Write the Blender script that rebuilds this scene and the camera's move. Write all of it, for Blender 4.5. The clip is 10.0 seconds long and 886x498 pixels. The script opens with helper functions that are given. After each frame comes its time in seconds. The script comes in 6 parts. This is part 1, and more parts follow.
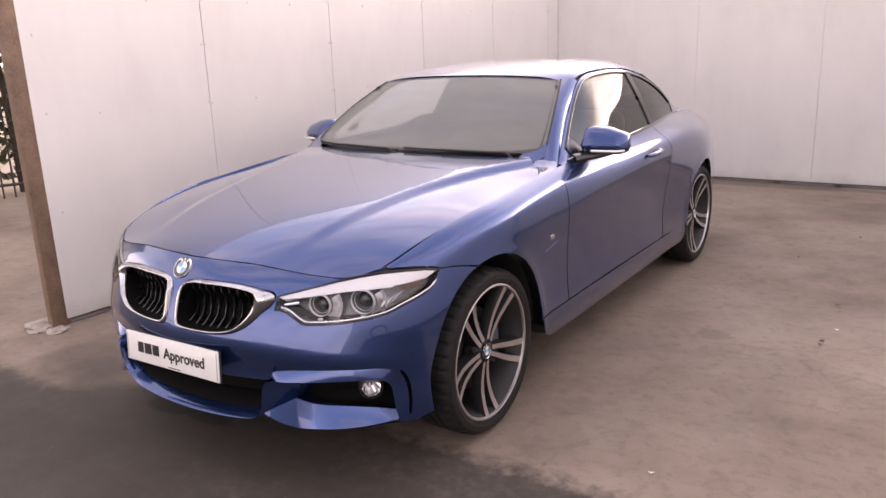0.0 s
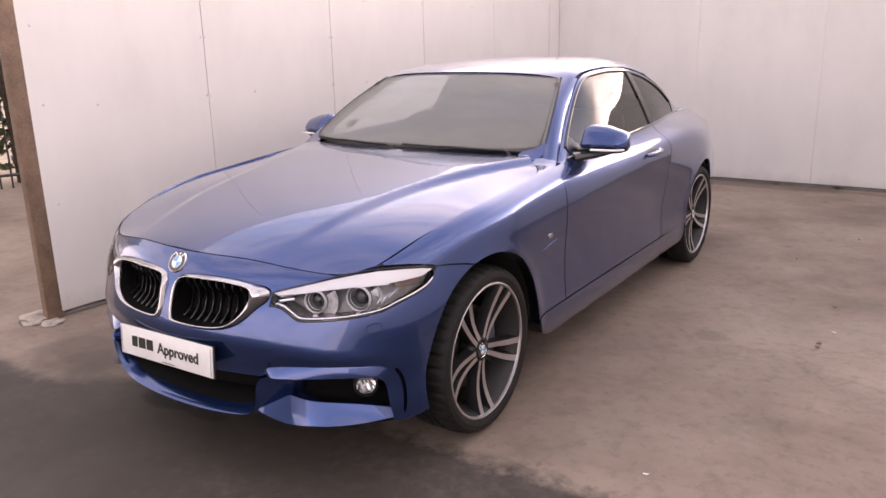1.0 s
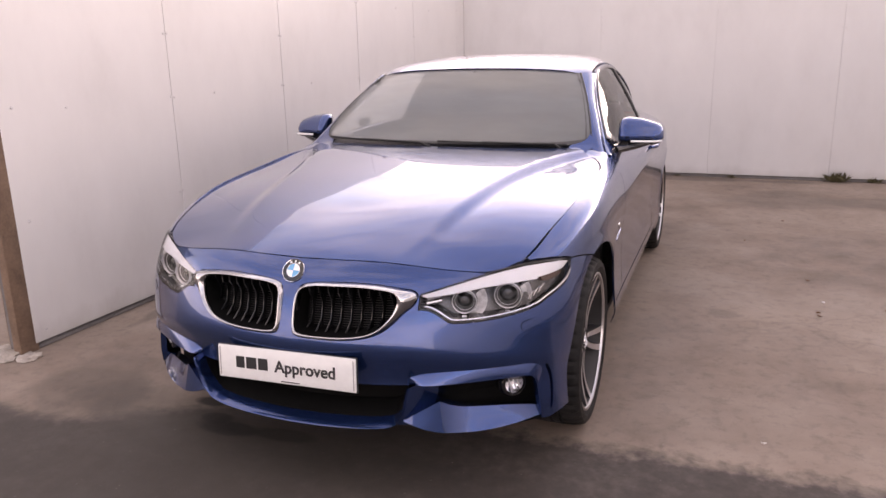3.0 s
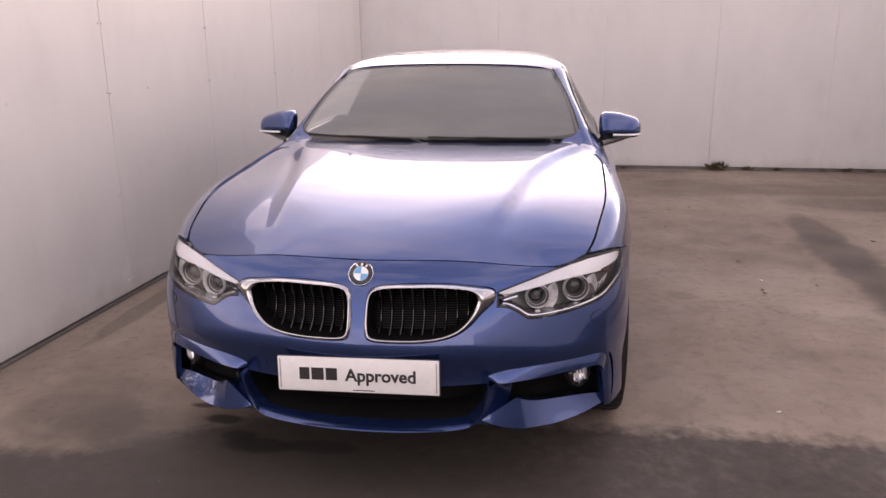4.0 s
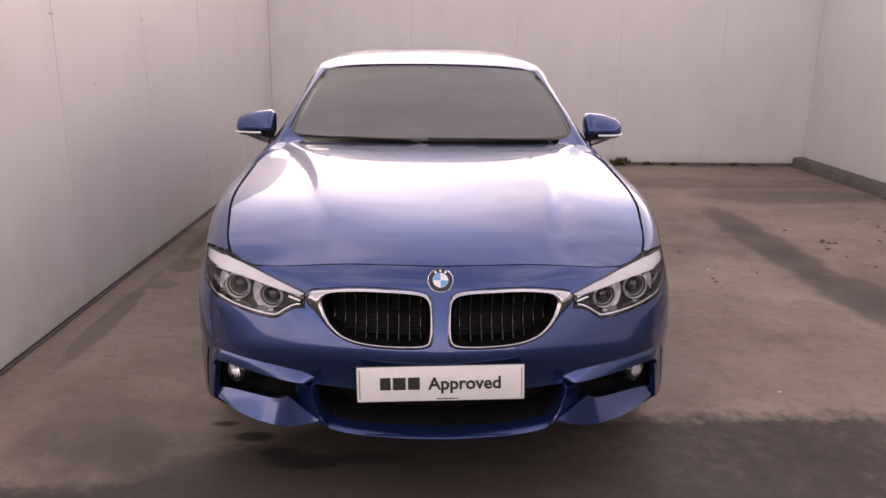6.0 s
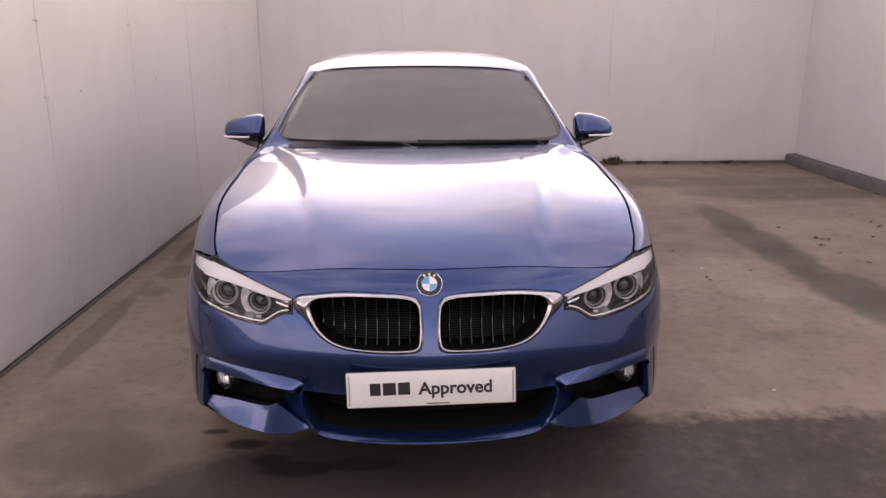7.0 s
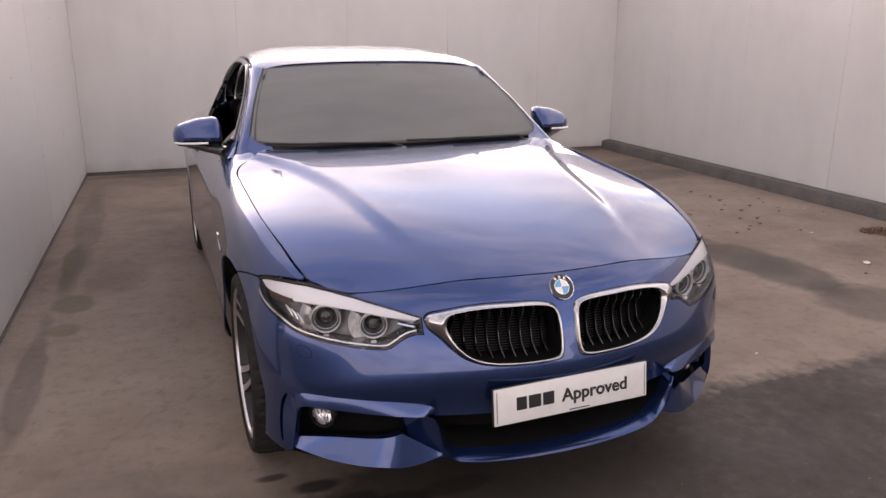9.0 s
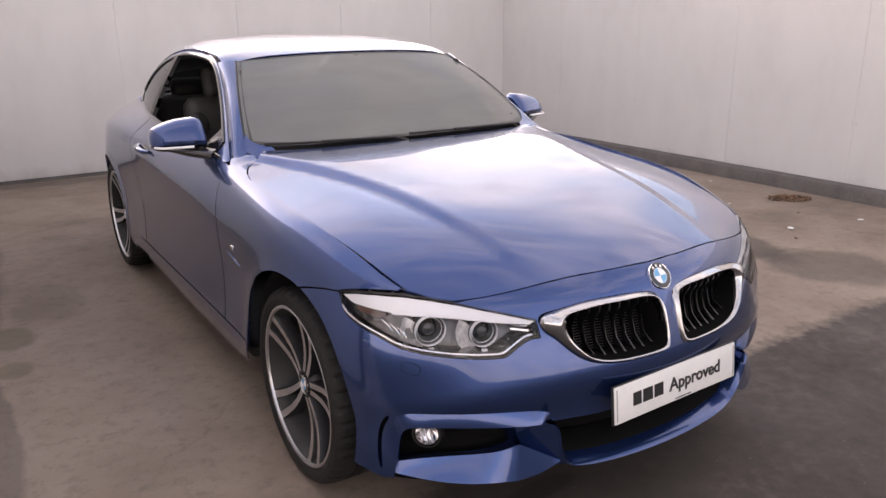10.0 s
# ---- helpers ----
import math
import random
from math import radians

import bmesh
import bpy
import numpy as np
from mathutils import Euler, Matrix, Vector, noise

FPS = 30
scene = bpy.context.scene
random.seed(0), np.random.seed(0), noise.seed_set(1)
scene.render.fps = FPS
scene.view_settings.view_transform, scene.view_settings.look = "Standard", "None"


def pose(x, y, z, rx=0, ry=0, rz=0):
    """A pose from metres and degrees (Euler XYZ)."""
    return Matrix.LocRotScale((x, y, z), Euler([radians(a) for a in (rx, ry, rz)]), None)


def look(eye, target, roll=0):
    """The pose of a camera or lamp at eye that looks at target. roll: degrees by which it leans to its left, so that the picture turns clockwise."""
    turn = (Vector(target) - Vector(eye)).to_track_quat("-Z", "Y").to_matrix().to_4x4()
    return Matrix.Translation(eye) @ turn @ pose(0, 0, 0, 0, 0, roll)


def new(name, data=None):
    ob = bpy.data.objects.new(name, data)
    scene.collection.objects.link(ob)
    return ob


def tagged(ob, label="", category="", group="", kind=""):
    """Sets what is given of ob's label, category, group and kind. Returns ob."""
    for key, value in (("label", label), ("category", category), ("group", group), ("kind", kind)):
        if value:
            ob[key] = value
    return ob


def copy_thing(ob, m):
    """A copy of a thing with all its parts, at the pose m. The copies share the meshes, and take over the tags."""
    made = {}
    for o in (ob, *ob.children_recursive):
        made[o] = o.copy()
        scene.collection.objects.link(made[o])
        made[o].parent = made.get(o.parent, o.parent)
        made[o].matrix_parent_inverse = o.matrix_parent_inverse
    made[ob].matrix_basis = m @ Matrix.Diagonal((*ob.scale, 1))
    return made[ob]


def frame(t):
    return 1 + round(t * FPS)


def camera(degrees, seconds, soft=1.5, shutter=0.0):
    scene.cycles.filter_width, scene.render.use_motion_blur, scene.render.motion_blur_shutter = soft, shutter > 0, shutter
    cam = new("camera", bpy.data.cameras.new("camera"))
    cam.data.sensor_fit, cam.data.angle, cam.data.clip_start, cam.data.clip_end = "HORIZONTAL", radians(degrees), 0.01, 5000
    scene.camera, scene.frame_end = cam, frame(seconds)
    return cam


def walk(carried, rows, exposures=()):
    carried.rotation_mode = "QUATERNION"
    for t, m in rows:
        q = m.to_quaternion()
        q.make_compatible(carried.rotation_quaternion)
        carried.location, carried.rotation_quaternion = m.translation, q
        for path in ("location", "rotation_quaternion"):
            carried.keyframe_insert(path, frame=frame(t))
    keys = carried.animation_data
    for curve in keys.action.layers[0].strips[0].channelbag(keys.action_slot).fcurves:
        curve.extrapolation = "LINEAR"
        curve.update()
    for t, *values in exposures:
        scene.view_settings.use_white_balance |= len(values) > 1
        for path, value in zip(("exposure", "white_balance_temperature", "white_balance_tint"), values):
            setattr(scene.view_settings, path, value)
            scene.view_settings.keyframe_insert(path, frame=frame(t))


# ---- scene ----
from mathutils import geometry

cam = camera(60.5, 10.0)
PATH = [
    (0, (2.287, -2.443, 1.485), (1.197, -0.846, 0.977), -2.1),
    (0.5, (2.297, -2.438, 1.49), (1.21, -0.839, 0.978), -1.4),
    (1, (2.282, -2.426, 1.486), (1.196, -0.828, 0.968), -1.3),
    (1.5, (2.223, -2.441, 1.48), (1.146, -0.839, 0.957), -0.5),
    (2, (1.987, -2.648, 1.466), (1.022, -0.973, 0.954), 0.0),
    (2.5, (1.715, -2.778, 1.457), (0.864, -1.04, 0.951), -0.1),
    (2.7, (1.56, -2.795, 1.455), (0.769, -1.031, 0.943), -1.0),
    (3.8, (0.753, -3.035, 1.455), (0.373, -1.135, 0.958), 0.1),
    (4, (0.612, -3.017, 1.465), (0.316, -1.111, 0.935), -0.5),
    (4.5, (0.278, -3.019, 1.48), (0.156, -1.096, 0.946), 0.4),
    (5, (-0.037, -3.061, 1.515), (0.031, -1.131, 0.993), -0.1),
    (5.5, (-0.089, -3.052, 1.498), (-0.019, -1.129, 0.953), 1.1),
    (7, (-0.056, -3.024, 1.494), (0.028, -1.1, 0.955), -0.0),
    (7.5, (-0.146, -2.986, 1.484), (-0.041, -1.065, 0.936), 1.8),
    (8, (-0.484, -2.962, 1.49), (-0.208, -1.057, 0.948), 1.4),
    (8.5, (-0.784, -2.86, 1.482), (-0.319, -0.993, 0.938), 1.3),
    (9, (-1.12, -2.673, 1.491), (-0.424, -0.88, 0.94), 0.4),
    (9.5, (-1.497, -2.483, 1.503), (-0.607, -0.781, 0.944), 0.3),
    (10, (-1.697, -2.212, 1.484), (-0.654, -0.608, 0.905), -0.5),
]
# stops, kelvin and tint of the camera's own picture: it sees more glare at the start
EXPOSURES = [(0.0, 2.25, 7950, 28), (2.5, 2.21, 7950, 28), (4.5, 1.82, 8050, 30), (7.5, 1.72, 8100, 30), (9.0, 1.77, 7950, 24), (10.0, 2.00, 7700, 21)]
walk(cam, [(t, look(eye, target, roll)) for t, eye, target, roll in PATH], EXPOSURES)


# ---- world, sun and exposure ----
SUN_AZ, SUN_EL = -7.8, 7.0          # degrees: clockwise from +y, above the horizon
sun_dir = Vector((math.sin(radians(SUN_AZ)) * math.cos(radians(SUN_EL)), math.cos(radians(SUN_AZ)) * math.cos(radians(SUN_EL)), math.sin(radians(SUN_EL))))
world = bpy.data.worlds.new("sky")
scene.world = world
world.use_nodes = True
wt = world.node_tree
wt.nodes.clear()


def node(tree, kind, **values):
    n = tree.nodes.new(kind)
    for key, value in values.items():
        n.inputs[key.replace("_", " ")].default_value = value
    return n


def math_node(tree, op, a, b=0.5, clamp=False):
    n = tree.nodes.new("ShaderNodeMath")
    n.operation, n.use_clamp = op, clamp
    for slot, v in enumerate((a, b)):
        if isinstance(v, (int, float)):
            n.inputs[slot].default_value = v
        else:
            tree.links.new(v, n.inputs[slot])
    return n.outputs[0]


def mix_rgb(tree, fac, a, b, blend="MIX"):
    n = tree.nodes.new("ShaderNodeMix")
    n.data_type, n.blend_type = "RGBA", blend
    for sock, v in ((n.inputs[0], fac), (n.inputs[6], a), (n.inputs[7], b)):
        if isinstance(v, (int, float)):
            sock.default_value = v
        elif isinstance(v, tuple):
            sock.default_value = (*v[:3], 1)
        else:
            tree.links.new(v, sock)
    return n.outputs[2]


def ramp(tree, fac, stops):
    n = tree.nodes.new("ShaderNodeValToRGB")
    while len(n.color_ramp.elements) < len(stops):
        n.color_ramp.elements.new(0.5)
    for e, (p, c) in zip(n.color_ramp.elements, stops):
        e.position, e.color = p, (*c, 1) if isinstance(c, tuple) else (c, c, c, 1)
    tree.links.new(fac, n.inputs[0])
    return n.outputs[0]


sky = wt.nodes.new("ShaderNodeTexSky")
sky.sky_type, sky.sun_disc = "NISHITA", False
sky.sun_elevation, sky.sun_rotation = radians(SUN_EL + 11), radians(SUN_AZ)
sky.dust_density, sky.air_density = 0.5, 1.0
coord = wt.nodes.new("ShaderNodeTexCoord")
stretch = wt.nodes.new("ShaderNodeMapping")
stretch.inputs["Scale"].default_value = (1.0, 1.0, 2.6)
stretch.inputs["Location"].default_value = (2.3, 5.1, 0.7)
wt.links.new(coord.outputs["Generated"], stretch.inputs[0])
cloud = node(wt, "ShaderNodeTexNoise", Scale=2.3, Detail=6.0, Roughness=0.55)
wt.links.new(stretch.outputs[0], cloud.inputs["Vector"])
cover = ramp(wt, cloud.outputs[0], [(0.42, 0.30), (0.60, 0.92)])
dot = wt.nodes.new("ShaderNodeVectorMath")
dot.operation = "DOT_PRODUCT"
wt.links.new(coord.outputs["Generated"], dot.inputs[0])
dot.inputs[1].default_value = sun_dir
near = math_node(wt, "MAXIMUM", dot.outputs["Value"], 0.0)
halo = math_node(wt, "POWER", near, 11.0)
height = wt.nodes.new("ShaderNodeSeparateXYZ")
wt.links.new(coord.outputs["Generated"], height.inputs[0])
low = math_node(wt, "POWER", math_node(wt, "SUBTRACT", 1.0, height.outputs[2], clamp=True), 3.4)
haze = math_node(wt, "MULTIPLY", low, math_node(wt, "MULTIPLY", near, near))
# a bank of bright cloud lies along the horizon, broken at its upper edge
edge = math_node(wt, "SUBTRACT", math_node(wt, "ADD", math_node(wt, "ADD", 0.175, math_node(wt, "MULTIPLY", math_node(wt, "MAXIMUM", height.outputs[0], 0.0), 0.07)), math_node(wt, "MULTIPLY", cloud.outputs[0], 0.26)), height.outputs[2])
bank = math_node(wt, "DIVIDE", edge, 0.07, clamp=True)
cover = math_node(wt, "MAXIMUM", cover, bank)
glow = math_node(wt, "MULTIPLY", math_node(wt, "POWER", near, 3.0), bank)
cloud_light = math_node(wt, "ADD", math_node(wt, "MULTIPLY", halo, 3.4), math_node(wt, "ADD", math_node(wt, "MULTIPLY", glow, 12.5), math_node(wt, "ADD", math_node(wt, "MULTIPLY", haze, 6.0), math_node(wt, "ADD", math_node(wt, "MULTIPLY", bank, 1.7), 3.15))))
streak_map = wt.nodes.new("ShaderNodeMapping")
streak_map.inputs["Scale"].default_value = (1.0, 1.0, 3.6)
wt.links.new(coord.outputs["Generated"], streak_map.inputs[0])
streak = node(wt, "ShaderNodeTexNoise", Scale=7.0, Detail=7.0, Roughness=0.6)
wt.links.new(streak_map.outputs[0], streak.inputs["Vector"])
cloud_light = math_node(wt, "MULTIPLY", cloud_light, ramp(wt, streak.outputs[0], [(0.36, 0.62), (0.50, 0.92), (0.62, 1.04)]))
slant = math_node(wt, "ADD", math_node(wt, "MULTIPLY", height.outputs[0], 0.08), math_node(wt, "ADD", math_node(wt, "MULTIPLY", height.outputs[1], 0.12), 1.0))
cloud_light = math_node(wt, "MULTIPLY", cloud_light, math_node(wt, "MULTIPLY", slant, 1.16))
cloud_tint = wt.nodes.new("ShaderNodeVectorMath")
cloud_tint.operation = "SCALE"
cloud_tint.inputs[0].default_value = (1.0, 0.97, 0.98)
wt.links.new(cloud_light, cloud_tint.inputs["Scale"])
sky_mix = mix_rgb(wt, cover, sky.outputs[0], cloud_tint.outputs[0])
background = node(wt, "ShaderNodeBackground", Strength=0.13)
wt.links.new(sky_mix, background.inputs["Color"])
world_out = wt.nodes.new("ShaderNodeOutputWorld")
wt.links.new(background.outputs[0], world_out.inputs[0])

sun_lamp = new("sun", bpy.data.lights.new("sun", "SUN"))
sun_lamp.data.energy, sun_lamp.data.angle, sun_lamp.data.color = 2.5, radians(0.6), (1.0, 0.86, 0.70)
sun_lamp.matrix_world = look(sun_dir * 40, (0, 0, 0))


# ---- materials ----
def material(name, colour, rough=0.5, metal=0.0, vary=0.0, scale=8.0, bump=0.0, bump_scale=60.0, coat=0.0, spec=0.5):
    """A principled surface whose colour and gloss vary at two scales and that has fine relief."""
    m = bpy.data.materials.new(name)
    m.use_nodes = True
    t = m.node_tree
    p = t.nodes["Principled BSDF"]
    p.inputs["Base Color"].default_value = (*colour, 1)
    p.inputs["Roughness"].default_value, p.inputs["Metallic"].default_value = rough, metal
    p.inputs["Coat Weight"].default_value, p.inputs["Coat Roughness"].default_value = coat, 0.02
    p.inputs["Specular IOR Level"].default_value = spec
    if vary or bump:
        c = t.nodes.new("ShaderNodeTexCoord")
        a = node(t, "ShaderNodeTexNoise", Scale=scale, Detail=5.0)
        b = node(t, "ShaderNodeTexNoise", Scale=bump_scale, Detail=4.0)
        t.links.new(c.outputs["Object"], a.inputs["Vector"])
        t.links.new(c.outputs["Object"], b.inputs["Vector"])
        if vary:
            both = math_node(t, "ADD", math_node(t, "MULTIPLY", a.outputs[0], 0.65), math_node(t, "MULTIPLY", b.outputs[0], 0.35))
            dark = tuple(v * (1 - vary) for v in colour)
            light = tuple(min(1.0, v * (1 + vary)) for v in colour)
            t.links.new(ramp(t, both, [(0.32, dark), (0.68, light)]), p.inputs["Base Color"])
            r = math_node(t, "ADD", math_node(t, "MULTIPLY", a.outputs[0], 0.3 * rough), 0.85 * rough, clamp=True)
            t.links.new(r, p.inputs["Roughness"])
        if bump:
            h = node(t, "ShaderNodeBump", Strength=bump, Distance=0.01)
            t.links.new(b.outputs[0], h.inputs["Height"])
            t.links.new(h.outputs[0], p.inputs["Normal"])
    return m


def glass(name, tint, ior=1.5, dust_veil=0.0):
    """Thin clear sheet: tinted see-through with mirror gloss by angle."""
    m = bpy.data.materials.new(name)
    m.use_nodes = True
    t = m.node_tree
    t.nodes.clear()
    clear = t.nodes.new("ShaderNodeBsdfTransparent")
    clear.inputs[0].default_value = (*tint, 1)
    gloss = node(t, "ShaderNodeBsdfGlossy", Roughness=0.0)
    fres = node(t, "ShaderNodeFresnel", IOR=ior)
    mixed = t.nodes.new("ShaderNodeMixShader")
    t.links.new(fres.outputs[0], mixed.inputs[0])
    t.links.new(clear.outputs[0], mixed.inputs[1])
    t.links.new(gloss.outputs[0], mixed.inputs[2])
    out = t.nodes.new("ShaderNodeOutputMaterial")
    t.links.new(mixed.outputs[0], out.inputs[0])
    if dust_veil:
        # light dust, and the sky's glare on the screen painted as diffuse grey
        glare_film = t.nodes.new("ShaderNodeBsdfDiffuse")
        glare_film.inputs[0].default_value = (0.40, 0.415, 0.405, 1)
        both = t.nodes.new("ShaderNodeMixShader")
        speck = node(t, "ShaderNodeTexNoise", Scale=5.0, Detail=3.0)
        t.links.new(math_node(t, "ADD", math_node(t, "MULTIPLY", speck.outputs[0], 0.3 * dust_veil), 0.85 * dust_veil), both.inputs[0])
        t.links.new(mixed.outputs[0], both.inputs[1])
        t.links.new(glare_film.outputs[0], both.inputs[2])
        t.links.new(both.outputs[0], out.inputs[0])
    return m


def car_paint():
    m = bpy.data.materials.new("blue_metallic_paint")
    m.use_nodes = True
    t = m.node_tree
    p = t.nodes["Principled BSDF"]
    c = t.nodes.new("ShaderNodeTexCoord")
    flake = node(t, "ShaderNodeTexNoise", Scale=1400.0, Detail=1.0)
    t.links.new(c.outputs["Object"], flake.inputs["Vector"])
    dust_veil = node(t, "ShaderNodeTexNoise", Scale=5.0, Detail=6.0)
    t.links.new(c.outputs["Object"], dust_veil.inputs["Vector"])
    flakes = ramp(t, flake.outputs[0], [(0.3, (0.0165, 0.042, 0.150)), (0.7, (0.030, 0.078, 0.242))])
    t.links.new(flakes, p.inputs["Base Color"])
    p.inputs["Metallic"].default_value = 0.82
    p.inputs["Roughness"].default_value = 0.23
    p.inputs["Coat Weight"].default_value = 1.0
    p.inputs["Coat IOR"].default_value = 1.56
    t.links.new(math_node(t, "MULTIPLY", dust_veil.outputs[0], 0.06), p.inputs["Coat Roughness"])
    return m


PAINT = car_paint()
BLACK_GLOSS = material("gloss_black_trim", (0.012, 0.012, 0.013), 0.15, coat=0.5)
BLACK_PLASTIC = material("black_plastic", (0.018, 0.018, 0.019), 0.55, vary=0.2, scale=30, bump=0.1, bump_scale=500)
# near-black: the deep shade inside openings is put into the colour
BLACK_DEEP = material("cavity_shade_black", (0.0035, 0.0035, 0.0035), 0.8, vary=0.3, scale=20, spec=0.1)
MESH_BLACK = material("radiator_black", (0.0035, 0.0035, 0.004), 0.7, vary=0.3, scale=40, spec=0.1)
CHROME = material("chrome", (0.85, 0.85, 0.87), 0.06, 1.0, vary=0.04, scale=30)
KIDNEY_CHROME = material("dark_chrome", (0.50, 0.50, 0.52), 0.11, 1.0, vary=0.08, scale=30)
RUBBER = material("tyre_rubber", (0.017, 0.0165, 0.0165), 0.62, vary=0.3, scale=14, bump=0.25, bump_scale=140, spec=0.2)
RIM_BRIGHT = material("machined_alloy", (0.64, 0.63, 0.64), 0.33, 1.0, vary=0.08, scale=40)
RIM_DARK = material("dark_grey_alloy", (0.028, 0.028, 0.031), 0.38, 0.6, vary=0.15, scale=30)
DISC = material("brake_disc_steel", (0.30, 0.29, 0.29), 0.38, 1.0, vary=0.25, scale=60)
CALIPER = material("caliper_grey", (0.10, 0.11, 0.14), 0.5, 0.3, vary=0.2, scale=40)
GLASS = glass("window_glass", (0.60, 0.62, 0.61), 1.62, 0.37)
GLASS_SIDE = glass("tinted_side_glass", (0.74, 0.76, 0.75), 1.60)
GLASS_REAR = glass("tinted_rear_glass", (0.13, 0.135, 0.135), 1.55)
SCREEN_EDGE = material("screen_border_grey", (0.035, 0.033, 0.033), 0.40, vary=0.3, scale=12)
LENS = glass("lamp_cover", (0.96, 0.96, 0.97), 1.30)
LAMP_BOWL = material("lamp_bowl_grey", (0.32, 0.32, 0.325), 0.26, 0.8, vary=0.2, scale=30)
LAMP_SILVER = material("lamp_reflector_silver", (0.78, 0.78, 0.80), 0.16, 0.9, vary=0.05, scale=30)
LAMP_SCOOP = material("lamp_scoop_silver", (0.66, 0.66, 0.67), 0.40, 0.35, vary=0.3, scale=50)
LAMP_WHITE = material("light_guide_white", (0.86, 0.86, 0.88), 0.2, coat=0.8, vary=0.03)
LAMP_PATCH = material("lamp_corner_facets", (0.11, 0.108, 0.11), 0.24, 0.9, vary=0.6, scale=40, bump=0.35, bump_scale=70)
LAMP_GREY = material("projector_bowl_grey", (0.14, 0.138, 0.14), 0.34, 0.7, vary=0.3, scale=40)
GRILLE_BLACK = material("grille_bar_black", (0.006, 0.006, 0.007), 0.20, vary=0.2, scale=60, spec=0.8)
RADIATOR = material("radiator_fin_grey", (0.030, 0.029, 0.029), 0.6, 0.3, vary=0.3, scale=60)
PLATE_WHITE = material("plate_white", (0.74, 0.74, 0.73), 0.35, vary=0.05, scale=20)
PLATE_GREY = material("plate_edge_grey", (0.34, 0.33, 0.33), 0.4, vary=0.2, scale=60)
PLATE_INK = material("plate_black_ink", (0.02, 0.02, 0.022), 0.4)
BADGE_WHITE = material("badge_white", (0.80, 0.80, 0.80), 0.25, coat=0.6)
BADGE_BLUE = material("badge_blue", (0.10, 0.36, 0.62), 0.25, coat=0.6)
FABRIC = material("dark_seat_leather", (0.035, 0.032, 0.031), 0.55, vary=0.2, scale=20, bump=0.15, bump_scale=260)
DASH = material("dashboard_black", (0.020, 0.020, 0.021), 0.6, vary=0.2, scale=30, bump=0.12, bump_scale=400)
AMBER = material("amber_reflector", (0.085, 0.040, 0.030), 0.25, coat=0.5, vary=0.3, scale=60)
RED_LENS = material("red_lens", (0.35, 0.015, 0.012), 0.18, coat=0.8)


def spline(keys):
    """Natural cubic through (t, value) keys, straight beyond the ends; takes arrays."""
    t = np.array([k[0] for k in keys], float)
    v = np.array([k[1] for k in keys], float)
    n, h = len(t), np.diff(t)
    a, b = np.eye(n), np.zeros(n)
    for i in range(1, n - 1):
        a[i, i - 1:i + 2] = h[i - 1], 2 * (h[i - 1] + h[i]), h[i]
        b[i] = 6 * ((v[i + 1] - v[i]) / h[i] - (v[i] - v[i - 1]) / h[i - 1])
    m = np.linalg.solve(a, b)

    def value(x):
        x = np.asarray(x, float)
        i = np.clip(np.searchsorted(t, x) - 1, 0, n - 2)
        xc = np.clip(x, t[0], t[-1])
        p, q = (t[i + 1] - xc) / h[i], (xc - t[i]) / h[i]
        y = p * v[i] + q * v[i + 1] + ((p ** 3 - p) * m[i] + (q ** 3 - q) * m[i + 1]) * h[i] ** 2 / 6
        slope0 = (v[1] - v[0]) / h[0] - h[0] * m[1] / 6
        slope1 = (v[-1] - v[-2]) / h[-1] + h[-1] * m[-2] / 6
        return y + np.where(x < t[0], (x - t[0]) * slope0, 0) + np.where(x > t[-1], (x - t[-1]) * slope1, 0)
    return value


def smooth(x, a, b):
    q = np.clip((np.asarray(x, float) - a) / (b - a), 0, 1)
    return q * q * (3 - 2 * q)


# ---- mesh helpers ----
def link_mesh(name, verts, faces, mat, parent=None, label="", normals=None, shade=True):
    me = bpy.data.meshes.new(name)
    me.from_pydata([tuple(map(float, v)) for v in verts], [], [tuple(int(i) for i in f) for f in faces])
    if shade:
        me.polygons.foreach_set("use_smooth", [True] * len(me.polygons))
    if normals is not None:
        me.normals_split_custom_set([tuple(map(float, n)) for n in normals])
    for m in (mat if isinstance(mat, (list, tuple)) else [mat]):
        me.materials.append(m)
    ob = new(name, me)
    if parent is not None:
        ob.parent = parent
    return tagged(ob, label)


def part(name, bm, mat, parent=None, label="", shade=True, sharp=35):
    """One bmesh as one mesh object under a thing or a part."""
    bmesh.ops.recalc_face_normals(bm, faces=bm.faces[:])
    me = bpy.data.meshes.new(name)
    bm.to_mesh(me)
    bm.free()
    if shade:
        me.polygons.foreach_set("use_smooth", [True] * len(me.polygons))
        me.set_sharp_from_angle(angle=radians(sharp))
    for m in (mat if isinstance(mat, (list, tuple)) else [mat]):
        me.materials.append(m)
    ob = new(name, me)
    if parent is not None:
        ob.parent = parent
    return tagged(ob, label)


def empty(name, m=None, parent=None):
    ob = new(name)
    ob.empty_display_size = 0.1
    if m is not None:
        ob.matrix_basis = m
    if parent is not None:
        ob.parent = parent
    return ob


def box(bm, size, m, bevel=0.0, seg=2):
    r = bmesh.ops.create_cube(bm, size=1.0, matrix=m @ Matrix.Diagonal((*size, 1)))
    if bevel:
        vs = set(r["verts"])
        es = [e for e in bm.edges if e.verts[0] in vs and e.verts[1] in vs]
        bmesh.ops.bevel(bm, geom=es, offset=bevel, segments=seg, profile=0.5, affect="EDGES")
    return bm


